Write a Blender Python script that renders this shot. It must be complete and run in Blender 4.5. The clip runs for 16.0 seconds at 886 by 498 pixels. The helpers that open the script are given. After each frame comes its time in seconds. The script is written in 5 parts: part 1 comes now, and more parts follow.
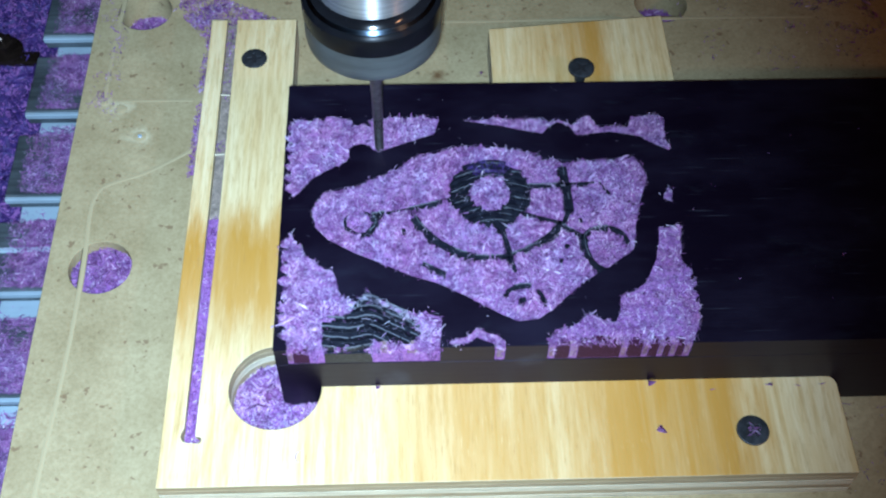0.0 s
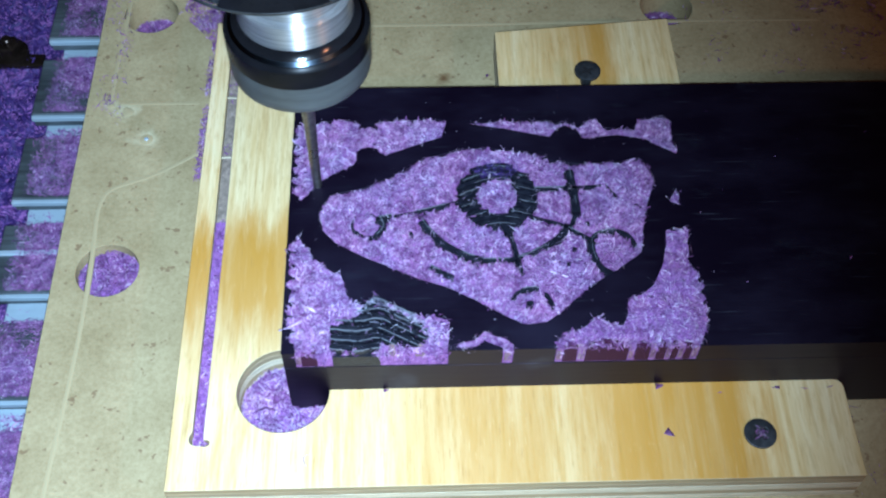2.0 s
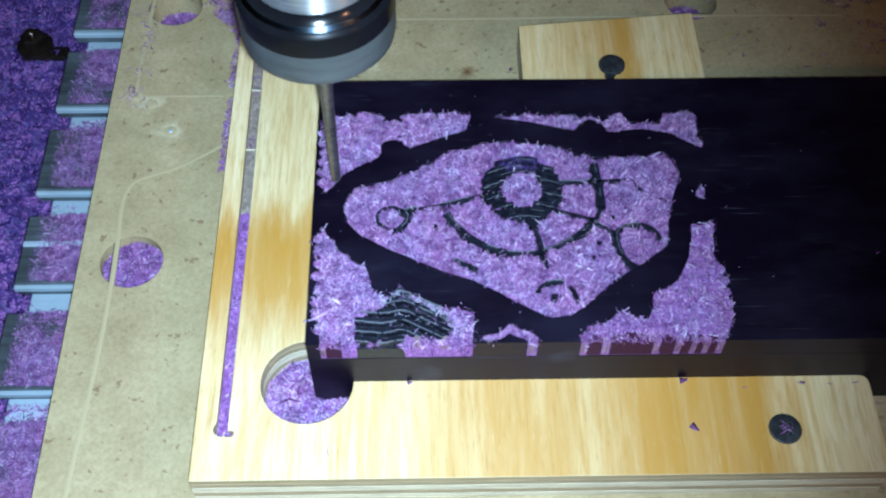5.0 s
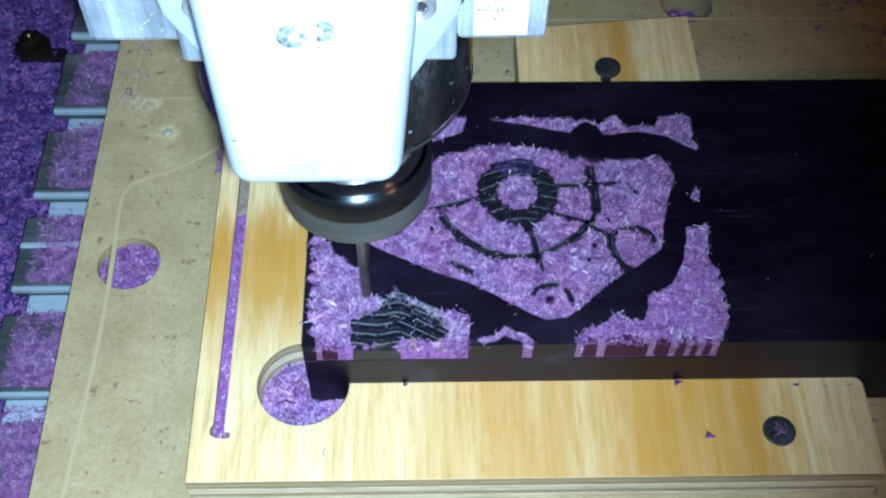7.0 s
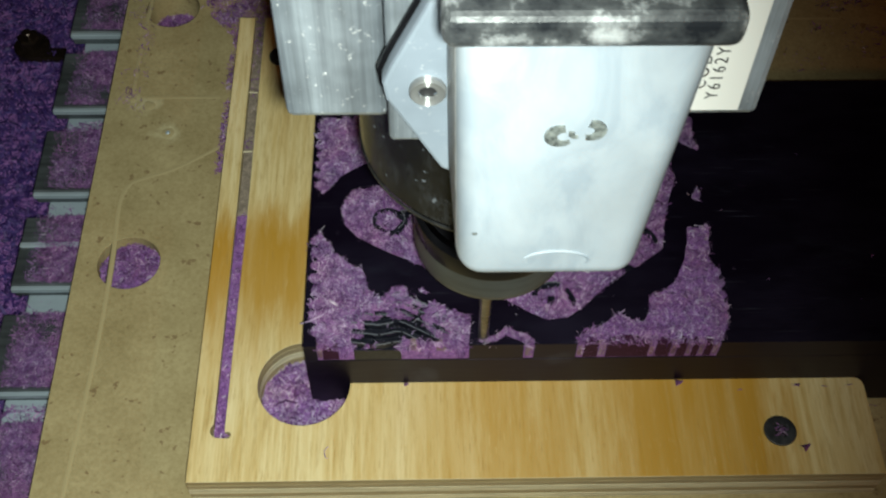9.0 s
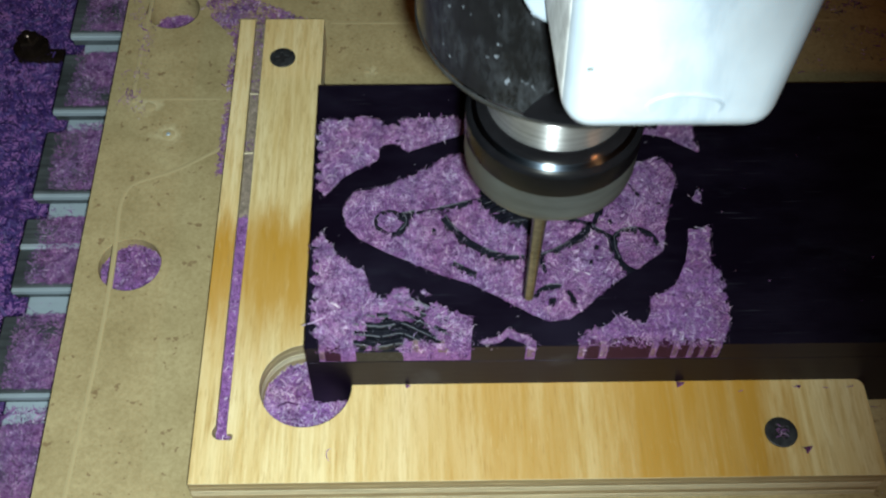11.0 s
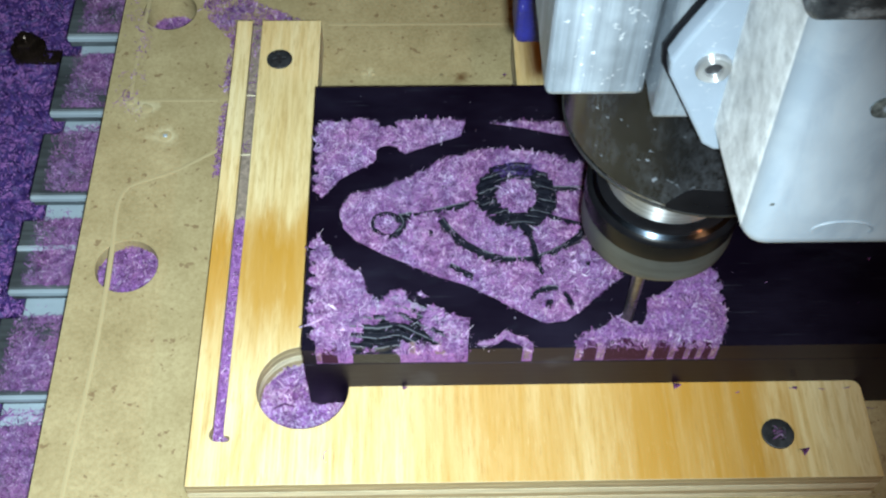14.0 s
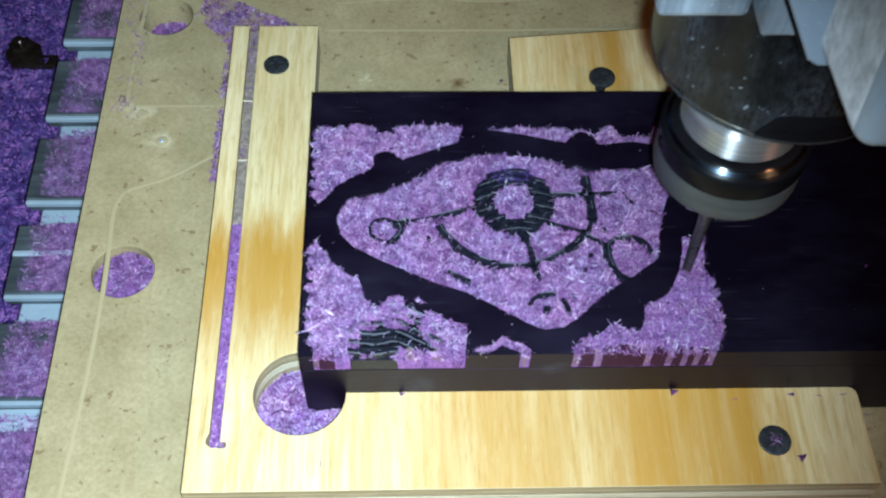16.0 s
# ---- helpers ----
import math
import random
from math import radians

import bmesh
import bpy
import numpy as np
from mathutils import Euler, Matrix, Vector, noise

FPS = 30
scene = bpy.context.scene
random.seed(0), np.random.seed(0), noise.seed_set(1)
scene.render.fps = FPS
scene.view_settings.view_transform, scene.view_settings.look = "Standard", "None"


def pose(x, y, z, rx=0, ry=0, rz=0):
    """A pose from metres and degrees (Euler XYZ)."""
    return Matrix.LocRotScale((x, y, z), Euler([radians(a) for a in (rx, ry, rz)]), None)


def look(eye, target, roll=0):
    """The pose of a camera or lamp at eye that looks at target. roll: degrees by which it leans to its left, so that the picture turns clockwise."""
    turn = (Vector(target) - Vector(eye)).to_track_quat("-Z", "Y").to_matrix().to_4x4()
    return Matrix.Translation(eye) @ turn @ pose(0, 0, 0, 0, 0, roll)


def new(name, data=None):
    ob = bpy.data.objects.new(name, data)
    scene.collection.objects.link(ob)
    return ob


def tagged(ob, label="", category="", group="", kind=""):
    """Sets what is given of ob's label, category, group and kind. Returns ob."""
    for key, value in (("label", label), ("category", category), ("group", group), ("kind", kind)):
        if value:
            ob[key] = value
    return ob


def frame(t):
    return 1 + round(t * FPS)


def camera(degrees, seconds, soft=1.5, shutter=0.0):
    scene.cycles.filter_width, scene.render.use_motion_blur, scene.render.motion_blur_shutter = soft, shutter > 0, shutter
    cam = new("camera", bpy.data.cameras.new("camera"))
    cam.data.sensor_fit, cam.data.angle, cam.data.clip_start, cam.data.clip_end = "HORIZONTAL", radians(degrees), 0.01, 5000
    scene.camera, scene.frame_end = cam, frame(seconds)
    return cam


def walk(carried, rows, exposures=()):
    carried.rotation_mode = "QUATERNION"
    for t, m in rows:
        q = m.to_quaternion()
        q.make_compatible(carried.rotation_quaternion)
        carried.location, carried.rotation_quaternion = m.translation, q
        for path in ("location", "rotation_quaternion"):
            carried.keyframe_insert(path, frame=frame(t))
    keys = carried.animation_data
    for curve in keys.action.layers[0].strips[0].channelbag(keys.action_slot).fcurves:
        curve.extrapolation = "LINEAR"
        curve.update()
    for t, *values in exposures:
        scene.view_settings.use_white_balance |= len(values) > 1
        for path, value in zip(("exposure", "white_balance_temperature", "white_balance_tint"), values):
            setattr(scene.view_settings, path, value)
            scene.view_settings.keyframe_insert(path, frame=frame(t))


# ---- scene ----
cam = camera(42.66, 16.0, soft=2.25, shutter=0.4)
PATH = [
    (0, (0.0389, -0.1511, 0.2826), (0.0474, 0.0205, 0.0367), 1.33),
    (0.5, (0.0387, -0.1505, 0.2835), (0.0470, 0.0211, 0.0376), 1.30),
    (1, (0.0376, -0.1509, 0.2829), (0.0463, 0.0211, 0.0372), 1.48),
    (1.5, (0.0370, -0.1512, 0.2830), (0.0451, 0.0209, 0.0374), 1.23),
    (2, (0.0369, -0.1506, 0.2834), (0.0453, 0.0211, 0.0375), 1.30),
    (2.5, (0.0373, -0.1506, 0.2834), (0.0460, 0.0209, 0.0373), 1.53),
    (3, (0.0366, -0.1512, 0.2831), (0.0454, 0.0207, 0.0374), 1.61),
    (3.5, (0.0349, -0.1513, 0.2828), (0.0440, 0.0201, 0.0367), 1.78),
    (4, (0.0334, -0.1512, 0.2824), (0.0401, 0.0199, 0.0361), 1.19),
    (6.5, (0.0346, -0.1523, 0.2830), (0.0388, 0.0191, 0.0369), 0.53),
    (7, (0.0345, -0.1518, 0.2838), (0.0397, 0.0195, 0.0375), 0.87),
    (7.5, (0.0331, -0.1524, 0.2836), (0.0379, 0.0190, 0.0374), 0.68),
    (8, (0.0329, -0.1515, 0.2840), (0.0379, 0.0195, 0.0376), 0.70),
    (8.5, (0.0335, -0.1518, 0.2838), (0.0392, 0.0194, 0.0375), 0.99),
    (9, (0.0334, -0.1519, 0.2835), (0.0394, 0.0195, 0.0374), 1.12),
    (11.5, (0.0315, -0.1516, 0.2841), (0.0388, 0.0198, 0.0380), 1.48),
    (12, (0.0327, -0.1519, 0.2838), (0.0389, 0.0195, 0.0377), 1.13),
    (12.5, (0.0318, -0.1510, 0.2842), (0.0390, 0.0200, 0.0379), 1.46),
    (13, (0.0328, -0.1510, 0.2842), (0.0399, 0.0202, 0.0379), 1.43),
    (13.5, (0.0323, -0.1511, 0.2840), (0.0397, 0.0203, 0.0378), 1.45),
    (14, (0.0319, -0.1513, 0.2844), (0.0397, 0.0201, 0.0383), 1.59),
    (14.5, (0.0318, -0.1511, 0.2845), (0.0399, 0.0208, 0.0387), 1.72),
    (15, (0.0316, -0.1517, 0.2842), (0.0397, 0.0210, 0.0390), 1.70),
    (15.5, (0.0322, -0.1506, 0.2850), (0.0405, 0.0213, 0.0393), 1.79),
    (16, (0.0306, -0.1510, 0.2843), (0.0403, 0.0215, 0.0391), 2.20),
]
walk(cam, [(t, look(eye, target, roll)) for t, eye, target, roll in PATH],
     exposures=[(0, 0.06, 5020, 12), (6.3, -0.06, 5180, 11), (7.0, -0.21, 5220, 11), (8.0, -0.6, 5750, 11), (9.0, -1.25, 7700, 9), (9.2, -1.25, 7700, 9),
                (11.3, -0.54, 6650, 9), (12.0, -0.16, 6170, 10), (13.0, 0.05, 6220, 10), (13.5, -0.08, 6450, 10), (14.5, 0.07, 6260, 10), (15.0, 0.10, 6020, 10), (16.0, 0.0, 5690, 10)])

# ---- light: the white LED beside the lens, and a dim warm bulb under the ceiling ----
world = bpy.data.worlds.new("room_glow")
scene.world = world
world.use_nodes = True
world.node_tree.nodes["Background"].inputs[0].default_value = (1.0, 0.56, 0.32, 1)
world.node_tree.nodes["Background"].inputs[1].default_value = 0.03
led = bpy.data.lights.new("led_lamp", "SPOT")
led.energy, led.color, led.shadow_soft_size = 11.2, (0.80, 0.965, 1.0), 0.003
led.spot_size, led.spot_blend = radians(85), 1.0
new("led_lamp", led).matrix_world = look((0.037, -0.153, 0.280), (-0.050, 0.013, 0.0))
bulb = bpy.data.lights.new("room_bulb", "POINT")
bulb.energy, bulb.color, bulb.shadow_soft_size = 7.3, (1.0, 0.42, 0.16), 0.03
new("room_bulb", bulb).matrix_world = pose(0.85, -0.65, 0.70)

# ---- measures, in metres ----
MM = 0.001
TOP = 20.7 * MM      # top of the plastic slab; the plywood's top is zero
FLOOR = 13.2 * MM    # floor of the milled pockets
BOARD = -13.0 * MM   # top of the fibreboard
BED = -31.0 * MM     # top of the slotted aluminium bed
SUMP = -62.0 * MM    # chip-covered base beside the bed
rng = np.random.default_rng(7)


# ---- materials ----
def material(name, color, rough=0.5, metal=0.0):
    m = bpy.data.materials.new(name)
    m.use_nodes = True
    nt = m.node_tree
    b = nt.nodes["Principled BSDF"]
    b.inputs["Base Color"].default_value = (*color, 1)
    b.inputs["Roughness"].default_value = rough
    b.inputs["Metallic"].default_value = metal
    return m, nt, b


def node(nt, kind, **values):
    n = nt.nodes.new(kind)
    for key, value in values.items():
        n.inputs[key].default_value = value
    return n


def coords(nt, scale):
    c = nt.nodes.new("ShaderNodeTexCoord")
    mp = node(nt, "ShaderNodeMapping", Scale=scale)
    nt.links.new(c.outputs["Object"], mp.inputs["Vector"])
    return mp.outputs["Vector"]


def noise_tex(nt, scale, freq, detail=4.0, rough=0.6, distortion=0.0):
    n = node(nt, "ShaderNodeTexNoise", Scale=freq, Detail=detail, Roughness=rough, Distortion=distortion)
    nt.links.new(coords(nt, scale), n.inputs["Vector"])
    return n.outputs["Fac"]


def ramp(nt, fac, stops):
    r = nt.nodes.new("ShaderNodeValToRGB")
    el = r.color_ramp.elements
    while len(el) < len(stops):
        el.new(0.5)
    for e, (p, c) in zip(el, stops):
        e.position, e.color = p, (*c, 1)
    nt.links.new(fac, r.inputs["Fac"])
    return r.outputs["Color"]


def mix(nt, fac, a, b, mode="MIX"):
    m = nt.nodes.new("ShaderNodeMix")
    m.data_type, m.blend_type = "RGBA", mode
    for sock, v in ((m.inputs["Factor"], fac), (m.inputs["A"], a), (m.inputs["B"], b)):
        if isinstance(v, bpy.types.NodeSocket):
            nt.links.new(v, sock)
        elif isinstance(v, (int, float)):
            sock.default_value = v
        else:
            sock.default_value = (*v, 1)
    return m.outputs["Result"]


def bump(nt, b, height, strength, distance):
    n = node(nt, "ShaderNodeBump", Strength=strength, Distance=distance)
    nt.links.new(height, n.inputs["Height"])
    nt.links.new(n.outputs["Normal"], b.inputs["Normal"])


def make_chip(name, dark, mid, light):
    m, nt, b = material(name, mid, 0.55)
    g = nt.nodes.new("ShaderNodeNewGeometry")
    big = noise_tex(nt, (1, 1, 1), 300, 4, 0.6)
    tone = ramp(nt, big, [(0.36, (0.46, 0.36, 0.52)), (0.58, (1, 1, 1))])
    col = mix(nt, 1.0, ramp(nt, g.outputs["Random Per Island"], [(0.0, dark), (0.26, mid), (0.80, mid), (0.98, light)]), tone, "MULTIPLY")
    hue = ramp(nt, noise_tex(nt, (1, 1, 1), 90, 3), [(0.36, (0.90, 0.93, 1.0)), (0.62, (1.0, 0.88, 0.95))])
    col = mix(nt, 1.0, col, hue, "MULTIPLY")
    nt.links.new(col, b.inputs["Base Color"])
    b.inputs["Transmission Weight"].default_value = 0.0
    t = nt.nodes.new("ShaderNodeBsdfTranslucent")
    nt.links.new(col, t.inputs["Color"])
    s = node(nt, "ShaderNodeMixShader", Fac=0.42)
    out = nt.nodes["Material Output"]
    nt.links.new(b.outputs[0], s.inputs[1])
    nt.links.new(t.outputs[0], s.inputs[2])
    nt.links.new(s.outputs[0], out.inputs["Surface"])
    return m


CHIP = make_chip("violet_chips", (0.10, 0.034, 0.14), (0.385, 0.185, 0.435), (0.82, 0.70, 0.87))
CHIP_HAIR = make_chip("pale_violet_hairs", (0.50, 0.32, 0.58), (0.74, 0.60, 0.80), (0.97, 0.95, 0.98))
CHIP_FLUSH = make_chip("pressed_pinkish_chips", (0.28, 0.17, 0.22), (0.40, 0.27, 0.31), (0.50, 0.38, 0.42))
CHIP_PALE = make_chip("pale_fuzz", (0.33, 0.33, 0.42), (0.50, 0.50, 0.58), (0.78, 0.80, 0.85))
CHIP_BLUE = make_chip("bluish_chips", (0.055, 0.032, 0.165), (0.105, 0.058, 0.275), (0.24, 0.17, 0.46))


def make_packed():
    m, nt, b = material("packed_chips", (0.3, 0.12, 0.4), 0.8)
    n = noise_tex(nt, (1, 1, 1), 900, 6, 0.7)
    nt.links.new(ramp(nt, n, [(0.3, (0.13, 0.04, 0.19)), (0.55, (0.36, 0.15, 0.48)), (0.75, (0.6, 0.4, 0.7))]), b.inputs["Base Color"])
    bump(nt, b, n, 1.0, 0.0012)
    return m


PACKED = make_packed()


def make_slab():
    m, nt, b = material("black_violet_plastic", (0.010, 0.006, 0.018), 0.3)
    lines = noise_tex(nt, (6, 900, 40), 3.0, 4, 0.75)
    smear = noise_tex(nt, (20, 45, 20), 1.2, 4)
    scratch = noise_tex(nt, (45, 1500, 40), 1.0, 3, 0.55)
    col = mix(nt, ramp(nt, smear, [(0.42, (0, 0, 0)), (0.72, (0.6, 0.6, 0.6))]), (0.0026, 0.0013, 0.0052), (0.0110, 0.0090, 0.0205))
    haze = noise_tex(nt, (55, 130, 20), 1.0, 5, 0.7)
    col = mix(nt, ramp(nt, haze, [(0.58, (0, 0, 0)), (0.78, (0.45, 0.45, 0.45))]), col, (0.015, 0.018, 0.027))
    col = mix(nt, ramp(nt, scratch, [(0.67, (0, 0, 0)), (0.77, (0.8, 0.8, 0.8))]), col, (0.034, 0.036, 0.050))
    nt.links.new(col, b.inputs["Base Color"])
    nt.links.new(ramp(nt, smear, [(0.3, (0.35, 0.35, 0.35)), (0.7, (0.48, 0.48, 0.48))]), b.inputs["Roughness"])
    b.inputs["Specular IOR Level"].default_value = 0.32
    b.inputs["Specular Tint"].default_value = (0.75, 0.68, 1.0, 1)
    bump(nt, b, lines, 0.3, 0.0003)
    return m


SLAB = make_slab()
BURR, _nt, _b = material("pale_burr", (0.12, 0.13, 0.155), 0.6)
bump(_nt, _b, noise_tex(_nt, (1, 1, 1), 1500, 3), 0.5, 0.0003)
RIDGE, _nt, _b = material("dark_ridge_plastic", (0.012, 0.016, 0.022), 0.38)
_b.inputs["Specular IOR Level"].default_value = 0.3
bump(_nt, _b, noise_tex(_nt, (1, 1, 1), 1500, 4), 0.4, 0.0003)
_c = ramp(_nt, noise_tex(_nt, (1, 1, 1), 500, 5), [(0.45, (0.005, 0.0055, 0.011)), (0.75, (0.020, 0.023, 0.034))])
_nt.links.new(_c, _b.inputs["Base Color"])
# Opaque plum stands for light coming through the thin edge walls.
TOOTH, _nt, _b = material("lit_through_plum_plastic", (0.040, 0.010, 0.030), 0.5)
_b.inputs["Specular IOR Level"].default_value = 0.12
bump(_nt, _b, noise_tex(_nt, (1, 1, 1), 400, 3), 0.3, 0.0003)

# Beige paints the two edge walls where most light comes through.
TOOTH_PALE, _nt, _b = material("frayed_lit_through_plastic", (0.34, 0.25, 0.25), 0.55)
_n = noise_tex(_nt, (1, 1, 1), 500, 4)
_nt.links.new(ramp(_nt, _n, [(0.3, (0.13, 0.07, 0.09)), (0.6, (0.24, 0.17, 0.17))]), _b.inputs["Base Color"])
bump(_nt, _b, _n, 0.4, 0.0003)


def make_ply():
    m, nt, b = material("pine_plywood", (0.7, 0.5, 0.25), 0.55)
    fine = noise_tex(nt, (480, 24, 1), 1.0, 6, 0.65, 0.3)
    broad = noise_tex(nt, (55, 9, 1), 1.0, 3, 0.5, 0.6)
    patch = noise_tex(nt, (16, 11, 1), 1.0, 2)
    grain = mix(nt, 0.35, broad, fine)
    top = ramp(nt, grain, [(0.34, (0.52, 0.34, 0.115)), (0.46, (0.62, 0.45, 0.185)), (0.56, (0.69, 0.55, 0.28)), (0.70, (0.75, 0.63, 0.38))])
    top = mix(nt, 0.5, top, ramp(nt, fine, [(0.3, (0.52, 0.36, 0.14)), (0.6, (0.74, 0.62, 0.37))]))
    streak = noise_tex(nt, (620, 55, 1), 1.0, 4, 0.7)
    top = mix(nt, 1.0, top, ramp(nt, streak, [(0.32, (0.80, 0.74, 0.64)), (0.5, (1, 1, 1))]), "MULTIPLY")
    fleck = noise_tex(nt, (1300, 130, 1), 1.0, 3, 0.6)
    # heartwood bands, deeper in colour, with ragged edges along the grain
    pos = nt.nodes.new("ShaderNodeSeparateXYZ")
    nt.links.new(nt.nodes.new("ShaderNodeNewGeometry").outputs["Position"], pos.inputs[0])

    def band(axis, lo, hi, wobble, stops):
        r = node(nt, "ShaderNodeMapRange")
        a = node(nt, "ShaderNodeMath")
        a.operation = "MULTIPLY_ADD"
        nt.links.new(grain_val, a.inputs[0])
        a.inputs[1].default_value = wobble
        nt.links.new(pos.outputs[axis], a.inputs[2])
        nt.links.new(a.outputs[0], r.inputs["Value"])
        r.inputs["From Min"].default_value, r.inputs["From Max"].default_value = lo, hi
        return ramp(nt, r.outputs["Result"], [(p, (v, v, v)) for p, v in stops])

    grain_val = noise_tex(nt, (170, 14, 1), 1.0, 6, 0.68)
    east = band("X", 0.0, 0.18, 0.03, [(0.13, 0.0), (0.26, 0.35), (0.40, 0.85), (0.48, 0.75), (0.53, 0.5), (0.57, 0.85), (0.64, 1.0), (0.79, 1.0), (0.82, 0.7), (0.85, 0.05)])
    mid = band("Y", 0.0, 0.15, 0.05, [(0.14, 0.0), (0.26, 0.3), (0.38, 0.9), (0.50, 1.0), (0.545, 0.8), (0.60, 0.1), (0.68, 0.0)])
    west = band("X", -0.03, 0.002, 0.0, [(0.0, 1.0), (0.93, 1.0), (0.97, 0.0)])
    block = band("X", 0.067, 0.136, 0.012, [(0.0, 0.30), (0.20, 0.10), (0.42, 0.35), (0.52, 0.80), (0.64, 0.95), (0.70, 0.10), (0.80, 0.0)])
    north = band("Y", 0.0, 0.1, 0.0, [(0.88, 0.0), (0.90, 1.0)])
    south = band("X", 0.03, 0.06, 0.0, [(0.4, 0.0), (0.6, 1.0)])
    blot = ramp(nt, noise_tex(nt, (160, 12, 1), 1.0, 5, 0.65, 0.4), [(0.36, (0.72,) * 3), (0.55, (1, 1, 1))])
    warm = mix(nt, west, east, mid)
    warm = mix(nt, mix(nt, 1.0, north, south, "MULTIPLY"), warm, block)
    warm = mix(nt, 1.0, warm, blot, "MULTIPLY")
    top = mix(nt, warm, top, (0.45, 0.235, 0.032))
    top = mix(nt, ramp(nt, fleck, [(0.62, (0, 0, 0)), (0.76, (0.22,) * 3)]), top, (0.82, 0.70, 0.42))
    top = mix(nt, ramp(nt, fleck, [(0.30, (0.42,) * 3), (0.42, (0, 0, 0))]), top, (0.36, 0.20, 0.05))
    z = nt.nodes.new("ShaderNodeSeparateXYZ")
    geo = nt.nodes.new("ShaderNodeNewGeometry")
    nt.links.new(geo.outputs["Position"], z.inputs[0])
    wob = noise_tex(nt, (30, 30, 300), 1.0, 3)
    h = node(nt, "ShaderNodeMath")
    h.operation = "MULTIPLY_ADD"
    nt.links.new(wob, h.inputs[0])
    h.inputs[1].default_value = 0.0007
    nt.links.new(z.outputs["Z"], h.inputs[2])
    s = node(nt, "ShaderNodeMath")
    s.operation = "MULTIPLY"
    nt.links.new(h.outputs[0], s.inputs[0])
    s.inputs[1].default_value = 1350.0
    w = node(nt, "ShaderNodeMath")
    w.operation = "SINE"
    nt.links.new(s.outputs[0], w.inputs[0])
    side = ramp(nt, w.outputs[0], [(0.0, (0.42, 0.34, 0.20)), (0.35, (0.72, 0.66, 0.48)), (0.95, (0.80, 0.74, 0.56)), (1.0, (0.30, 0.22, 0.12))])
    side = mix(nt, 0.6, side, ramp(nt, noise_tex(nt, (60, 60, 900), 1.0, 4), [(0.35, (0.40, 0.30, 0.18)), (0.6, (0.85, 0.80, 0.66))]), "MULTIPLY")
    nz = nt.nodes.new("ShaderNodeSeparateXYZ")
    nt.links.new(geo.outputs["True Normal"], nz.inputs[0])
    up = node(nt, "ShaderNodeMath")
    up.operation = "GREATER_THAN"
    nt.links.new(nz.outputs["Z"], up.inputs[0])
    up.inputs[1].default_value = 0.7
    nt.links.new(mix(nt, up.outputs[0], side, top), b.inputs["Base Color"])
    bump(nt, b, fine, 0.25, 0.0003)
    return m


PLY = make_ply()
PLIES = []
for nm, col in (("pale_ply_edge", (0.72, 0.64, 0.45)), ("brown_ply_edge", (0.42, 0.33, 0.19))):
    _m, _nt, _b = material(nm, col, 0.8)
    _f = noise_tex(_nt, (80, 80, 1500), 1.0, 5, 0.7)
    _nt.links.new(ramp(_nt, _f, [(0.3, tuple(c * 0.55 for c in col)), (0.6, col)]), _b.inputs["Base Color"])
    bump(_nt, _b, _f, 0.6, 0.0004)
    PLIES.append(_m)


def make_board():
    m, nt, b = material("fibreboard", (0.4, 0.28, 0.13), 0.8)
    fine = noise_tex(nt, (1, 1, 1), 800, 6, 0.75)
    mid = noise_tex(nt, (1, 1, 1), 60, 4)
    spots = noise_tex(nt, (1, 1, 1), 330, 2)
    col = ramp(nt, mid, [(0.3, (0.33, 0.26, 0.13)), (0.7, (0.43, 0.35, 0.19))])
    col = mix(nt, 1.0, col, ramp(nt, fine, [(0.3, (0.72, 0.69, 0.62)), (0.6, (1, 1, 1))]), "MULTIPLY")
    col = mix(nt, ramp(nt, spots, [(0.655, (0, 0, 0)), (0.70, (0.7, 0.7, 0.7))]), col, (0.16, 0.09, 0.04))
    geo = nt.nodes.new("ShaderNodeNewGeometry")
    ragged_edge = noise_tex(nt, (1, 1, 1), 260, 4)

    def spot(col, x, y, r, paint, most):
        d = node(nt, "ShaderNodeVectorMath")
        d.operation = "DISTANCE"
        nt.links.new(geo.outputs["Position"], d.inputs[0])
        d.inputs[1].default_value = (x * MM, y * MM, BOARD)
        q = node(nt, "ShaderNodeMath")
        q.operation = "MULTIPLY_ADD"
        nt.links.new(d.outputs["Value"], q.inputs[0])
        q.inputs[1].default_value = 1.0 / (r * MM)
        nt.links.new(ragged_edge, q.inputs[2])
        return mix(nt, ramp(nt, q.outputs[0], [(0.45, (most,) * 3), (1.0, (0, 0, 0))]), col, paint)

    # scorch marks, and pale bruises round filled holes and pins
    col = spot(col, 49.4, 130.3, 8.0, (0.13, 0.065, 0.02), 1.0)
    col = spot(col, 42.5, 132.0, 2.6, (0.07, 0.04, 0.02), 1.0)
    for x, y, r in ((-52.5, 104.0, 11.0), (-60.2, 117.0, 9.0), (-66.5, 119.6, 6.0), (16.0, 133.0, 6.0)):
        col = spot(col, x, y, r, (0.62, 0.56, 0.36), 0.9)
    nt.links.new(col, b.inputs["Base Color"])
    bump(nt, b, fine, 0.3, 0.0002)
    return m


MDF = make_board()
SCORE, _nt, _b = material("scored_fibreboard", (0.395, 0.32, 0.172), 0.9)
bump(_nt, _b, noise_tex(_nt, (1, 1, 1), 900, 4), 0.5, 0.0003)


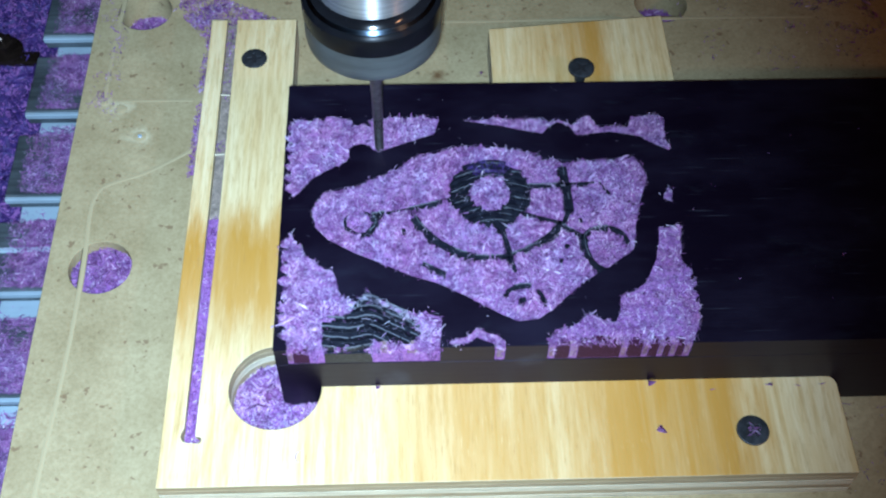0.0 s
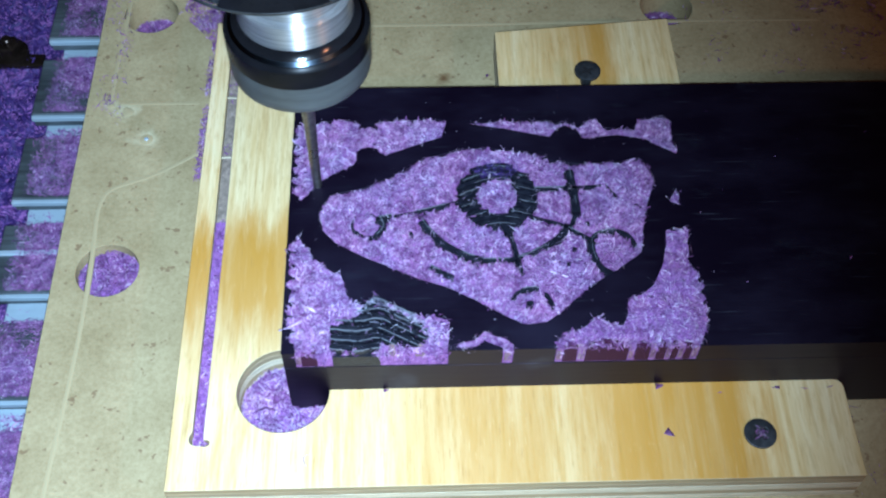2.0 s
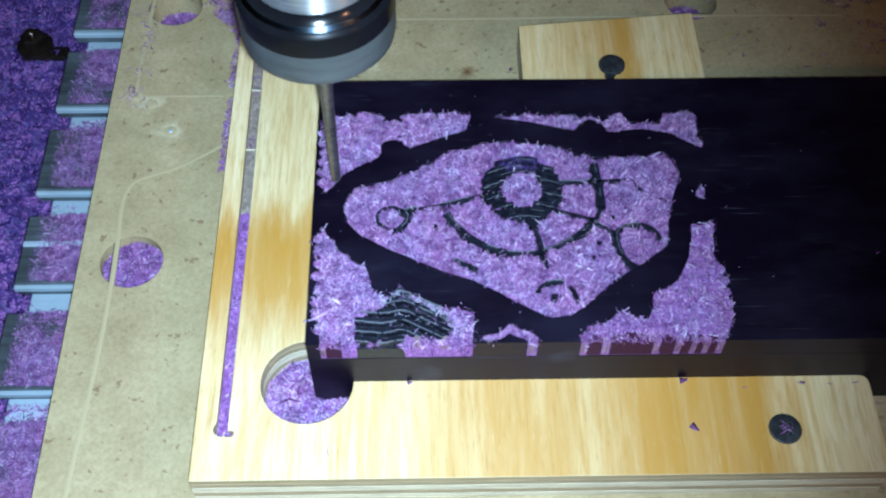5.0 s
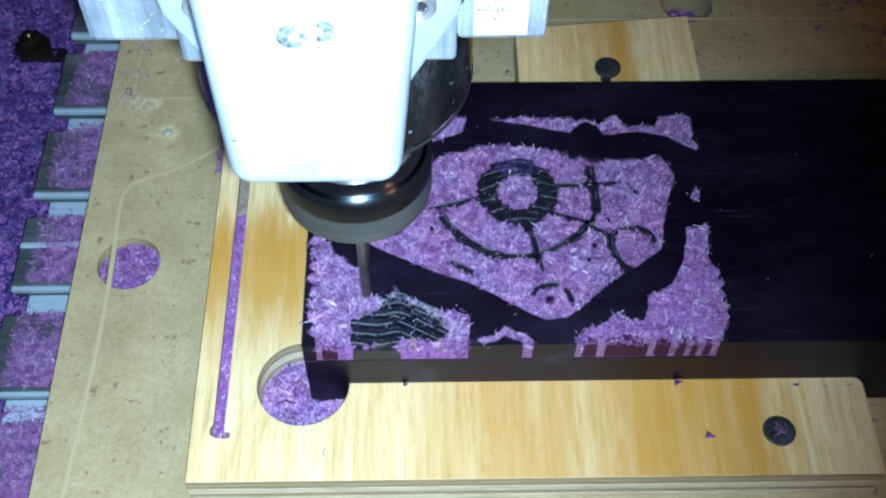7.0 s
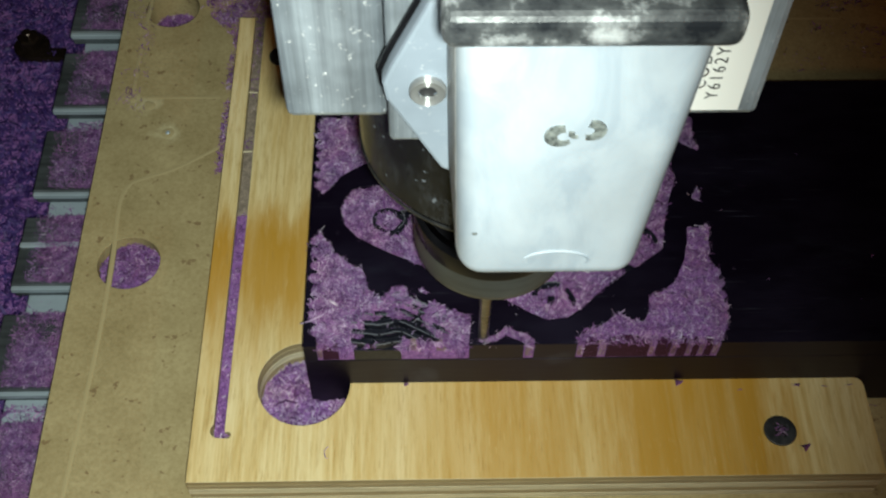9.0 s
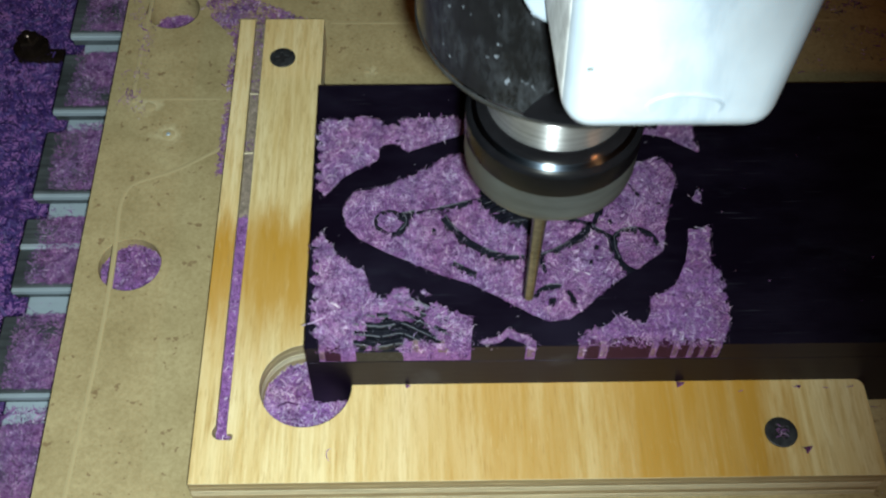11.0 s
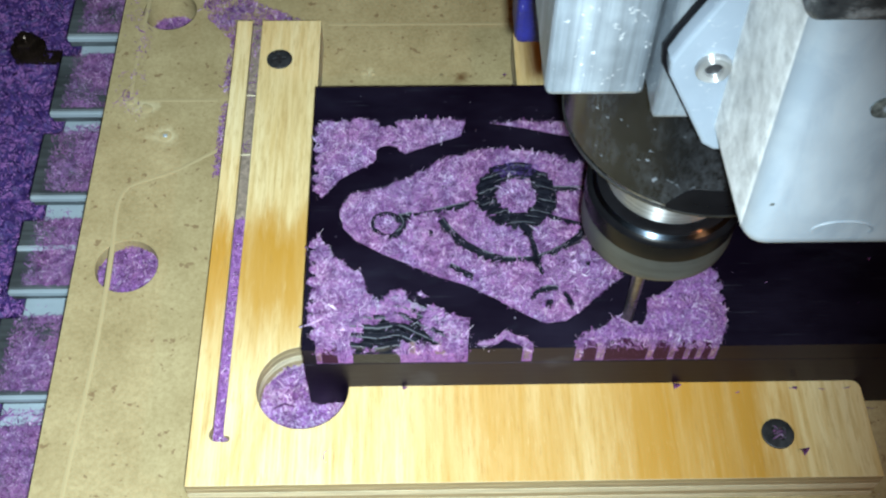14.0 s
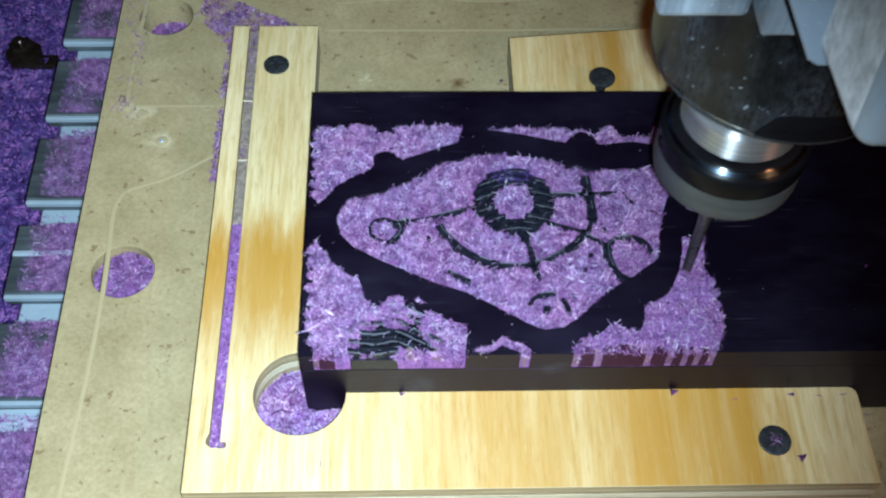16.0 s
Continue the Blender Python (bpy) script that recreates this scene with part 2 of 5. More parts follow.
def brushed(name, color, rough, scale, metal=1.0, specks=0.0, strength=0.3, blotch=0.6):
    m, nt, b = material(name, color, rough, metal)
    n = noise_tex(nt, scale, 1.0, 5, 0.7)
    big = noise_tex(nt, (35, 35, 35), 1.0, 4)
    lo = tuple(c * (0.45 if blotch < 0.7 else 0.9) for c in color)
    col = ramp(nt, n, [(0.3, lo), (0.65, color)])
    col = mix(nt, 1.0, col, ramp(nt, big, [(0.35, (blotch,) * 3), (0.6, (1, 1, 1))]), "MULTIPLY")
    if specks:
        wipe = noise_tex(nt, tuple(v * 0.22 for v in scale), 1.0, 3, 0.6)
        col = mix(nt, 1.0, col, ramp(nt, wipe, [(0.36, (0.62, 0.64, 0.66)), (0.60, (1, 1, 1))]), "MULTIPLY")
        dots = noise_tex(nt, (1, 1, 1), 950, 4, 0.65)
        f = ramp(nt, dots, [(0.63, (0, 0, 0)), (0.71, (specks,) * 3)])
        col = mix(nt, f, col, (0.8, 0.8, 0.82))
        inv = ramp(nt, dots, [(0.63, (metal,) * 3), (0.71, (metal * 0.4,) * 3)])
        nt.links.new(inv, b.inputs["Metallic"])
    nt.links.new(col, b.inputs["Base Color"])
    nt.links.new(ramp(nt, big, [(0.3, (rough * 0.75,) * 3), (0.7, (min(1, rough * 1.25),) * 3)]), b.inputs["Roughness"])
    bump(nt, b, n, strength, 0.0002)
    return m


def turned(m, amount, rough):
    """Fine rings round the z axis: lights draw out into upright streaks."""
    nt = m.node_tree
    b = nt.nodes["Principled BSDF"]
    t = nt.nodes.new("ShaderNodeTangent")
    t.direction_type, t.axis = "RADIAL", "Z"
    nt.links.new(t.outputs[0], b.inputs["Tangent"])
    b.inputs["Anisotropic"].default_value = amount
    b.inputs["Anisotropic Rotation"].default_value = 0.25
    for l in list(b.inputs["Roughness"].links):
        nt.links.remove(l)
    b.inputs["Roughness"].default_value = rough
    return m


ALU = brushed("milled_aluminium", (0.60, 0.68, 0.77), 0.42, (420, 420, 12), 0.5, 0.7, 0.3, 0.5)
ANODISED = brushed("grey_aluminium", (0.17, 0.20, 0.22), 0.5, (10, 500, 60), 0.6)
LIP = brushed("bright_aluminium", (0.40, 0.49, 0.56), 0.4, (10, 400, 300), 0.2, 0.0, 0.2, 0.85)
STEEL = brushed("polished_steel", (0.88, 0.89, 0.90), 0.16, (40, 40, 2500), 0.82, 0.0, 0.04)
turned(STEEL, 0.99, 0.38)
BLACKED = brushed("blackened_steel", (0.008, 0.008, 0.010), 0.3, (30, 30, 60), 0.0, 0.0, 0.05)
BLACKED.node_tree.nodes["Principled BSDF"].inputs["Specular IOR Level"].default_value = 0.07
BAND = brushed("grey_blurred_steel", (0.115, 0.125, 0.125), 0.5, (20, 20, 120), 0.35, 0.0, 0.05)
GROOVE = brushed("glossy_black_steel", (0.010, 0.010, 0.012), 0.14, (30, 30, 60), 0.0, 0.0, 0.02)
BLUISH = brushed("bluish_steel", (0.20, 0.26, 0.34), 0.3, (40, 40, 2500), 1.0, 0.0, 0.1)
turned(BLUISH, 0.96, 0.36)
RIM = brushed("worn_grey_rim", (0.045, 0.047, 0.05), 0.4, (200, 200, 30), 0.5)
BODY = brushed("dusty_black_housing", (0.012, 0.012, 0.012), 0.2, (60, 60, 60), 0.1)
_nt = BODY.node_tree
_b = _nt.nodes["Principled BSDF"]
_c = _b.inputs["Base Color"].links[0].from_socket
_dust = ramp(_nt, noise_tex(_nt, (1, 1, 0.5), 60, 4, 0.6), [(0.44, (0.05,) * 3), (0.66, (1, 1, 1))])
_grain = ramp(_nt, noise_tex(_nt, (1, 1, 0.45), 900, 6, 0.75), [(0.40, (0.02,) * 3), (0.74, (0.42,) * 3)])
_speck = ramp(_nt, noise_tex(_nt, (1, 1, 1), 420, 2, 0.5), [(0.68, (0, 0, 0)), (0.74, (0.9,) * 3)])
_f = mix(_nt, 1.0, mix(_nt, 1.0, _dust, _grain, "MULTIPLY"), _speck, "ADD")
_b.inputs["Specular IOR Level"].default_value = 0.2
_nt.links.new(mix(_nt, _f, _c, (0.17, 0.19, 0.225)), _b.inputs["Base Color"])
CUTTER = brushed("carbide", (0.30, 0.29, 0.27), 0.3, (400, 400, 900), 0.9)
PHOSPHATE = brushed("black_phosphate", (0.10, 0.108, 0.12), 0.45, (500, 500, 500), 0.7)
RECESS, _nt, _b = material("dark_recess", (0.012, 0.012, 0.014), 0.6)
WHITE = brushed("white_plastic", (0.325, 0.365, 0.41), 0.36, (70, 70, 24), 0.0, 0.0, 0.35, 0.80)
_nt = WHITE.node_tree
_b = _nt.nodes["Principled BSDF"]
_c = _b.inputs["Base Color"].links[0].from_socket
_f = ramp(_nt, noise_tex(_nt, (110, 110, 45), 1.0, 6, 0.62, 0.8), [(0.38, (0.78, 0.82, 0.86)), (0.50, (0.92, 0.94, 0.96)), (0.64, (1, 1, 1))])
_nt.links.new(mix(_nt, 1.0, _c, _f, "MULTIPLY"), _b.inputs["Base Color"])
PALE = brushed("pale_grey_casting", (0.40, 0.46, 0.54), 0.5, (60, 60, 60), 0.1, 0.25, 0.2, 0.8)
BLUE = brushed("dark_blue_paint", (0.012, 0.016, 0.20), 0.45, (300, 300, 300), 0.0, 0.5)
PAPER, _nt, _b = material("label_paper", (0.8, 0.8, 0.78), 0.6)
INK, _nt, _b = material("black_ink", (0.02, 0.02, 0.02), 0.6)
# Mottled housing side, its colour raised to make up for grazing light.
SCUFFED_BRIGHT = brushed("scuffed_brightened_plastic", (0.88, 0.90, 0.91), 0.55, (240, 240, 200), 0.0, 0.0, 0.6, 0.68)
GRIME, _nt, _b = material("grimy_metal_top", (0.1, 0.1, 0.1), 0.4, 0.3)
_n = noise_tex(_nt, (1, 1, 1), 120, 5, 0.65)
_nt.links.new(ramp(_nt, _n, [(0.40, (0.012, 0.014, 0.018)), (0.54, (0.06, 0.065, 0.07)), (0.68, (0.42, 0.44, 0.46))]), _b.inputs["Base Color"])
bump(_nt, _b, _n, 0.4, 0.0006)
MARK, _nt, _b = material("grey_green_mark", (0.10, 0.12, 0.11), 0.5)
_nt.links.new(ramp(_nt, noise_tex(_nt, (1, 1, 1), 900, 4), [(0.35, (0.035, 0.04, 0.04)), (0.65, (0.17, 0.19, 0.185))]), _b.inputs["Base Color"])
RUSTY = brushed("oily_brown_steel", (0.05, 0.034, 0.026), 0.3, (300, 300, 300), 0.7)
WALL, _nt, _b = material("dim_wall_paint", (0.30, 0.26, 0.22), 0.9)
_nt.links.new(ramp(_nt, noise_tex(_nt, (1, 1, 1), 3, 5), [(0.3, (0.26, 0.22, 0.18)), (0.7, (0.34, 0.30, 0.25))]), _b.inputs["Base Color"])


# ---- builders ----
def part(name, data, mat, parent=None, label=""):
    """Links a bmesh or mesh as one object under a thing."""
    if isinstance(data, bmesh.types.BMesh):
        me = bpy.data.meshes.new(name)
        data.to_mesh(me)
        data.free()
    else:
        me = data
    if mat and not me.materials:
        me.materials.append(mat)
    ob = new(name, me)
    if parent:
        ob.parent = parent
    return tagged(ob, label)


def empty(name, x=0, y=0, z=0):
    ob = new(name)
    ob.empty_display_size = 0.01
    ob.location = (x, y, z)
    return ob


def box(x0, x1, y0, y1, z0, z1, bevel=0.0, segments=2):
    bm = bmesh.new()
    m = Matrix.Translation(((x0 + x1) / 2, (y0 + y1) / 2, (z0 + z1) / 2)) @ Matrix.Diagonal((x1 - x0, y1 - y0, z1 - z0, 1))
    bmesh.ops.create_cube(bm, size=1, matrix=m)
    if bevel:
        bmesh.ops.bevel(bm, geom=bm.edges[:], offset=bevel, segments=segments, profile=0.5, affect="EDGES")
    return bm


def lathe(profile, steps=64, smooth=30):
    """A turned body from (radius, height) pairs, bottom to top, on the z axis."""
    bm = bmesh.new()
    vs = [bm.verts.new((r, 0, z)) for r, z in profile]
    es = [bm.edges.new(p) for p in zip(vs, vs[1:])]
    bmesh.ops.spin(bm, geom=vs + es, cent=(0, 0, 0), axis=(0, 0, 1), angle=2 * math.pi, steps=steps)
    bmesh.ops.remove_doubles(bm, verts=bm.verts[:], dist=1e-6)
    bmesh.ops.recalc_face_normals(bm, faces=bm.faces[:])
    for f in bm.faces:
        f.smooth = True
    for e in bm.edges:
        if len(e.link_faces) == 2 and e.calc_face_angle(0) > radians(smooth):
            e.smooth = False
    return bm


def plate(contours, z0, z1, edge=0.0):
    """A flat plate with holes: closed outlines in metres, the outer one first."""
    cu = bpy.data.curves.new("outline", "CURVE")
    cu.dimensions, cu.fill_mode, cu.extrude = "2D", "BOTH", (z1 - z0) / 2 - edge
    cu.bevel_depth, cu.bevel_resolution, cu.offset = edge, 1, -edge
    for pts in contours:
        sp = cu.splines.new("POLY")
        sp.points.add(len(pts) - 1)
        for p, (x, y) in zip(sp.points, pts):
            p.co = (x, y, 0, 1)
        sp.use_cyclic_u = True
    ob = new("outline", cu)
    me = bpy.data.meshes.new_from_object(ob.evaluated_get(bpy.context.evaluated_depsgraph_get()))
    bpy.data.objects.remove(ob)
    bpy.data.curves.remove(cu)
    me.transform(Matrix.Translation((0, 0, (z0 + z1) / 2)))
    me.materials.clear()
    bm = bmesh.new()
    bm.from_mesh(me)
    bmesh.ops.remove_doubles(bm, verts=bm.verts[:], dist=1e-6)
    bmesh.ops.recalc_face_normals(bm, faces=bm.faces[:])
    for f in bm.faces:
        f.smooth = False
    bm.to_mesh(me)
    bm.free()
    return me


def prism(pts, z0, z1):
    bm = bmesh.new()
    f = bm.faces.new([bm.verts.new((x, y, z1)) for x, y in pts])
    r = bmesh.ops.extrude_face_region(bm, geom=[f])
    for v in r["geom"]:
        if isinstance(v, bmesh.types.BMVert):
            v.co.z = z0
    bmesh.ops.recalc_face_normals(bm, faces=bm.faces[:])
    return bm


def arc(cx, cy, r, a0, a1, n=24):
    return [(cx + r * math.cos(radians(a0 + (a1 - a0) * i / n)), cy + r * math.sin(radians(a0 + (a1 - a0) * i / n))) for i in range(n + 1)]


def outline(steps, scale=MM):
    """Corner points in millimetres; a step (x, y, n, d) reaches its point by n scallops d deep, to the right of the way."""
    pts = []
    for s in steps:
        if len(s) == 2:
            pts.append((s[0], s[1]))
            continue
        (ax, ay), (bx, by, n, d) = pts[-1], s
        lx, ly = bx - ax, by - ay
        le = math.hypot(lx, ly)
        for k in range(1, n * 6 + 1):
            u = k / (n * 6)
            w = d * abs(math.sin(math.pi * u * n)) ** 0.6 * (0.75 + 0.5 * ((k // 6 * 37) % 10) / 10)
            pts.append((ax + lx * u + ly / le * w, ay + ly * u - lx / le * w))
    return [(x * scale, y * scale) for x, y in pts]


def inside(poly, p):
    """Which points lie within a closed outline."""
    x, y = p[:, 0], p[:, 1]
    hit = np.zeros(len(p), bool)
    for (x0, y0), (x1, y1) in zip(poly, poly[1:] + poly[:1]):
        cross = (y0 > y) != (y1 > y)
        hit ^= cross & (x < (x1 - x0) * (y - y0) / ((y1 - y0) or 1e-12) + x0)
    return hit


def near_line(line, p):
    """Distance of points from an open line."""
    best = np.full(len(p), 1e9)
    for a, b in zip(line, line[1:]):
        a, b = np.array(a), np.array(b)
        u = np.clip(((p - a) @ (b - a)) / max((b - a) @ (b - a), 1e-12), 0, 1)
        best = np.minimum(best, np.hypot(*(p - a - u[:, None] * (b - a)).T))
    return best


def shavings(places, size, lift=0.9, width=0.22, bend=0.8):
    """Curled shavings at the places given, each a bent strip of two faces."""
    n = len(places)
    az = rng.uniform(0, 2 * np.pi, n)
    el = rng.normal(0.25, 0.45, n) * lift
    ln = size * rng.lognormal(0, 0.38, n)
    hair = rng.random(n) < 0.7
    ln = np.where(hair, ln * 1.35, ln * 0.85)
    wd = ln * rng.uniform(0.6, 1.5, n) * np.where(hair, width * 0.38, width)
    d = np.c_[np.cos(az) * np.cos(el), np.sin(az) * np.cos(el), np.sin(el)]
    s = np.c_[-np.sin(az), np.cos(az), rng.normal(0, 0.5, n)]
    s /= np.linalg.norm(s, axis=1)[:, None]
    up = np.cross(d, s)
    curl = rng.uniform(-bend, bend, n)
    rows = []
    for u in (-0.5, 0.0, 0.5):
        mid = places + d * (u * ln)[:, None] + up * (curl * ln * (0.25 - u * u) * 1.6)[:, None]
        w = wd * (0.5 if u else 0.62)
        rows += [mid - s * w[:, None], mid + s * w[:, None]]
    verts = np.stack(rows, 1).reshape(-1, 3)
    base = (np.arange(n) * 6)[:, None]
    faces = np.concatenate([base + [0, 1, 3, 2], base + [2, 3, 5, 4]])
    me = bpy.data.meshes.new("shavings")
    me.vertices.add(len(verts))
    me.vertices.foreach_set("co", verts.ravel())
    me.loops.add(faces.size)
    me.loops.foreach_set("vertex_index", faces.ravel().astype(np.int32))
    me.polygons.add(len(faces))
    me.polygons.foreach_set("loop_start", np.arange(len(faces), dtype=np.int32) * 4)
    me.update(calc_edges=True)
    me.validate()
    return me


def strew(poly, density, z, rise, size, avoid=None, keep=0.0, **look_args):
    """Shavings over an outline (density per square millimetre), thinned where avoid() is true."""
    a = np.array(poly)
    lo, hi = a.min(0) - 0.0005, a.max(0) + 0.0005
    n = int(np.prod((hi - lo) / MM) * density)
    p = rng.uniform(lo, hi, (n, 2))
    q = p + rng.normal(0, 0.00022, p.shape)
    ok = inside(poly, q)
    if avoid is not None:
        ok &= ~avoid(q) | (rng.random(n) < keep)
    p = p[ok]
    hump = np.array([noise.noise(Vector((x * 260, y * 260, 0.3))) + 0.6 * noise.noise(Vector((x * 700, y * 700, 4.3))) for x, y in p])
    zz = z + rise * (hump * 2.1 + rng.normal(0, 0.4, len(p)))
    return shavings(np.c_[p, zz], size, **look_args)


def screw(name, x, y, z, r=4.4, turn=20, lean=0, stick=0.0, label=""):
    """A cross-recessed screw; stick: how far its shank stands out under the head."""
    e = empty(name)
    cross = []
    for k in range(4):
        a = radians(turn + 90 * k)
        for du, dv in ((2.3, -0.45), (2.3, 0.45), (0.75, 0.75)):
            cross.append(((du * math.cos(a) - dv * math.sin(a)) * MM * r / 4.4, (du * math.sin(a) + dv * math.cos(a)) * MM * r / 4.4))
    rim = arc(0, 0, r * MM, 0, 352, 44)
    part("head", plate([rim, cross], -0.0006, 0.0005, 0.0002), PHOSPHATE, e)
    part("recess", lathe([(0.0, -0.0003), (2.9 * MM, -0.0003), (2.9 * MM, 0.0001), (0.0, 0.0001)], 24), RECESS, e)
    part("shank", lathe([(0.0, -0.014 - stick), (0.0015, -0.012 - stick), (0.0019, -0.004), (r * MM * 0.8, -0.0007), (0.0, -0.00065)], 20), PHOSPHATE, e)
    e.matrix_world = pose(x * MM, y * MM, z * MM, lean, 0, 0)
    return tagged(e, label, "screw", "countersunk screws")


def plywood(name, pts, label, category):
    """A board of five glued plies in the outline given; the top veneer carries the others."""
    z = [0.0, -0.0024, -0.0050, -0.0078, -0.0104, BOARD + 0.0001]
    top = part(name, plate([pts], z[1], z[0], 0.00015), PLY)
    for k in range(1, 5):
        part("ply", plate([pts], z[k + 1], z[k] - 0.00002, 0.00010 + 0.00012 * (k % 2)), PLIES[k % 2], top, "glued ply layer")
    return tagged(top, label, category)


# ---- the room around, plain and dim ----
def room():
    tagged(part("floor", box(-2, 2, -2, 2, -1.05, -0.95), WALL), "plain dim workshop floor", "floor", kind="structure")
    tagged(part("ceiling", box(-2, 2, -2, 2, 1.5, 1.6), WALL), "plain dim workshop ceiling", "ceiling", kind="structure")
    for nm, b in (("wall_north", (-2, 2, 2, 2.1)), ("wall_south", (-2, 2, -2.1, -2)), ("wall_east", (2, 2.1, -2.1, 2.1)), ("wall_west", (-2.1, -2, -2.1, 2.1))):
        tagged(part(nm, box(*b, -1.05, 1.6), WALL), "plain dim workshop wall", "wall", kind="structure")


# ---- machine bed, board, chips beside them ----
def machine_base():
    tagged(part("machine_base", box(-0.32, 0.36, -0.30, 0.34, SUMP - 0.03, SUMP, 0.002), ANODISED), "flat grey metal machine base under the bed, covered in chips", "machine base", kind="structure")
    for x in (-0.30, 0.30):
        for y in (-0.28, 0.30):
            tagged(part("machine_leg", box(x - 0.02, x + 0.02, y - 0.02, y + 0.02, -0.95, SUMP - 0.03, 0.002), ANODISED), "square grey metal machine leg on the floor", "machine leg", "legs of the machine", "structure")


LIPS = [15.2 + 39.0 * k for k in range(-4, 6)]


def slotted_bed():
    """Aluminium bars side by side, open slots between them, all resting on the base."""
    bed = empty("slotted_bed")
    tagged(bed, "grey aluminium bed of slotted bars dusted with violet chips", "machine bed", kind="structure")
    part("bed_plate", box(-0.0975, 0.335, LIPS[0] * MM - 0.012, LIPS[-1] * MM + 0.02, SUMP, BED - 0.0068, 0.0005), LIP, bed, "bright aluminium slot floor")
    for k, lip in enumerate(LIPS[:-1]):
        y0, y1 = lip * MM, (LIPS[k + 1] - 11.2) * MM
        bar = part("bar", box(-0.1015, 0.335, y0, y1, BED - 0.0067, BED, 0.0004, 1), ANODISED, bed)
        part("lip", box(-0.1013, 0.335, y0 - 0.0016, y0 - 0.00005, BED - 0.0024, BED - 0.0003, 0.0002, 1), LIP, bar, "bright bevelled bar edge")
        if k == 5:
            part("seam", box(-0.1013, 0.335, (y0 + y1) / 2 + 0.001, (y0 + y1) / 2 + 0.003, BED - 0.0005, BED + 0.0008, 0.0003, 1), LIP, bar, "bright raised seam")
    return bed


def board():
    out = [(-0.075, -0.125), (0.335, -0.125), (0.335, 0.26), (-0.075, 0.26)]
    holes = [arc(x * MM, y * MM, 9.8 * MM, 0, 354, 59) for x, y in ((-58.4, 50.5), (-57.8, 165.0), (134.3, 166.0))]
    b = tagged(part("fibreboard", plate([out] + holes, BED + 0.0001, BOARD, 0.0002), MDF), "tan fibreboard spoil board with round holes and scored lines", "board", kind="structure")
    lines = [
        [(-34, 97.8), (-42, 92.0), (-49.9, 87.2), (-58, 84.4), (-62.4, 82), (-64.4, 77), (-64.6, 70), (-63.9, 59), (-63.3, 31), (-64.3, 1), (-65.3, -14), (-67, -60)],
        [(-60.5, 120.3), (-36, 120.2)],
        [(1.5, 157.6), (60, 157.2), (112, 158.5), (190, 158.0)],
        [(-66.5, 120), (-67.4, 135), (-66, 175)],
        [(5, 172), (40, 176), (60, 172), (100, 177), (150, 173)],
        [(120, 120.0), (160, 122), (200, 121.5)],
    ]
    for ln in lines:
        cu = bpy.data.curves.new("score", "CURVE")
        cu.dimensions, cu.bevel_depth, cu.bevel_resolution = "3D", 0.0010, 1
        sp = cu.splines.new("NURBS")
        sp.points.add(len(ln) - 1)
        sp.use_endpoint_u, sp.order_u = True, 3
        for p, (x, y) in zip(sp.points, ln):
            p.co = (x * MM, y * MM, 0, 1)
        ob = new("score", cu)
        me = bpy.data.meshes.new_from_object(ob.evaluated_get(bpy.context.evaluated_depsgraph_get()))
        bpy.data.objects.remove(ob)
        for v in me.vertices:
            v.co.z = BOARD - 0.0001 + v.co.z * 0.16
        me.materials.clear()
        part("scored_line", me, SCORE, b, "pale scored line")
    for x, y, r in ((-60.2, 116.4, 2.6), (-61.0, 117.6, 1.6), (-66.5, 119.6, 1.7), (-52.5, 104, 3.0), (15, 133, 1.8), (18, 132.6, 1.2)):
        part("filled_hole", lathe([(0, 0.00025), (r * 0.5 * MM, 0.0002), (r * MM, -0.0002)], 20), SCORE, b, "pale filled screw hole").location = (x * MM, y * MM, BOARD)
    pin = part("buried_pin", lathe([(0, 0.0007), (0.5 * MM, 0.0006), (0.9 * MM, 0.0001)], 14), LIP, b, "shiny pin tip")
    pin.location = (-52.5 * MM, 104 * MM, BOARD)
    for x, y, deep in ((-58.4, 50.5, 0.0042), (-57.8, 165.0, 0.0125), (134.3, 166.0, 0.0125)):
        c = arc(x * MM, y * MM, 9.7 * MM, 0, 350, 35)
        f = part("chip_plug", prism(c, BED + 0.0004, BOARD - deep), PACKED)
        tagged(f, "packed violet chips filling a round hole", "plastic chips", "chip plugs", "stuff")
        part("shavings", strew(c, 7, BOARD - deep + 0.0004, 0.0006, 0.0012, lift=0.6), CHIP, f)
    return b


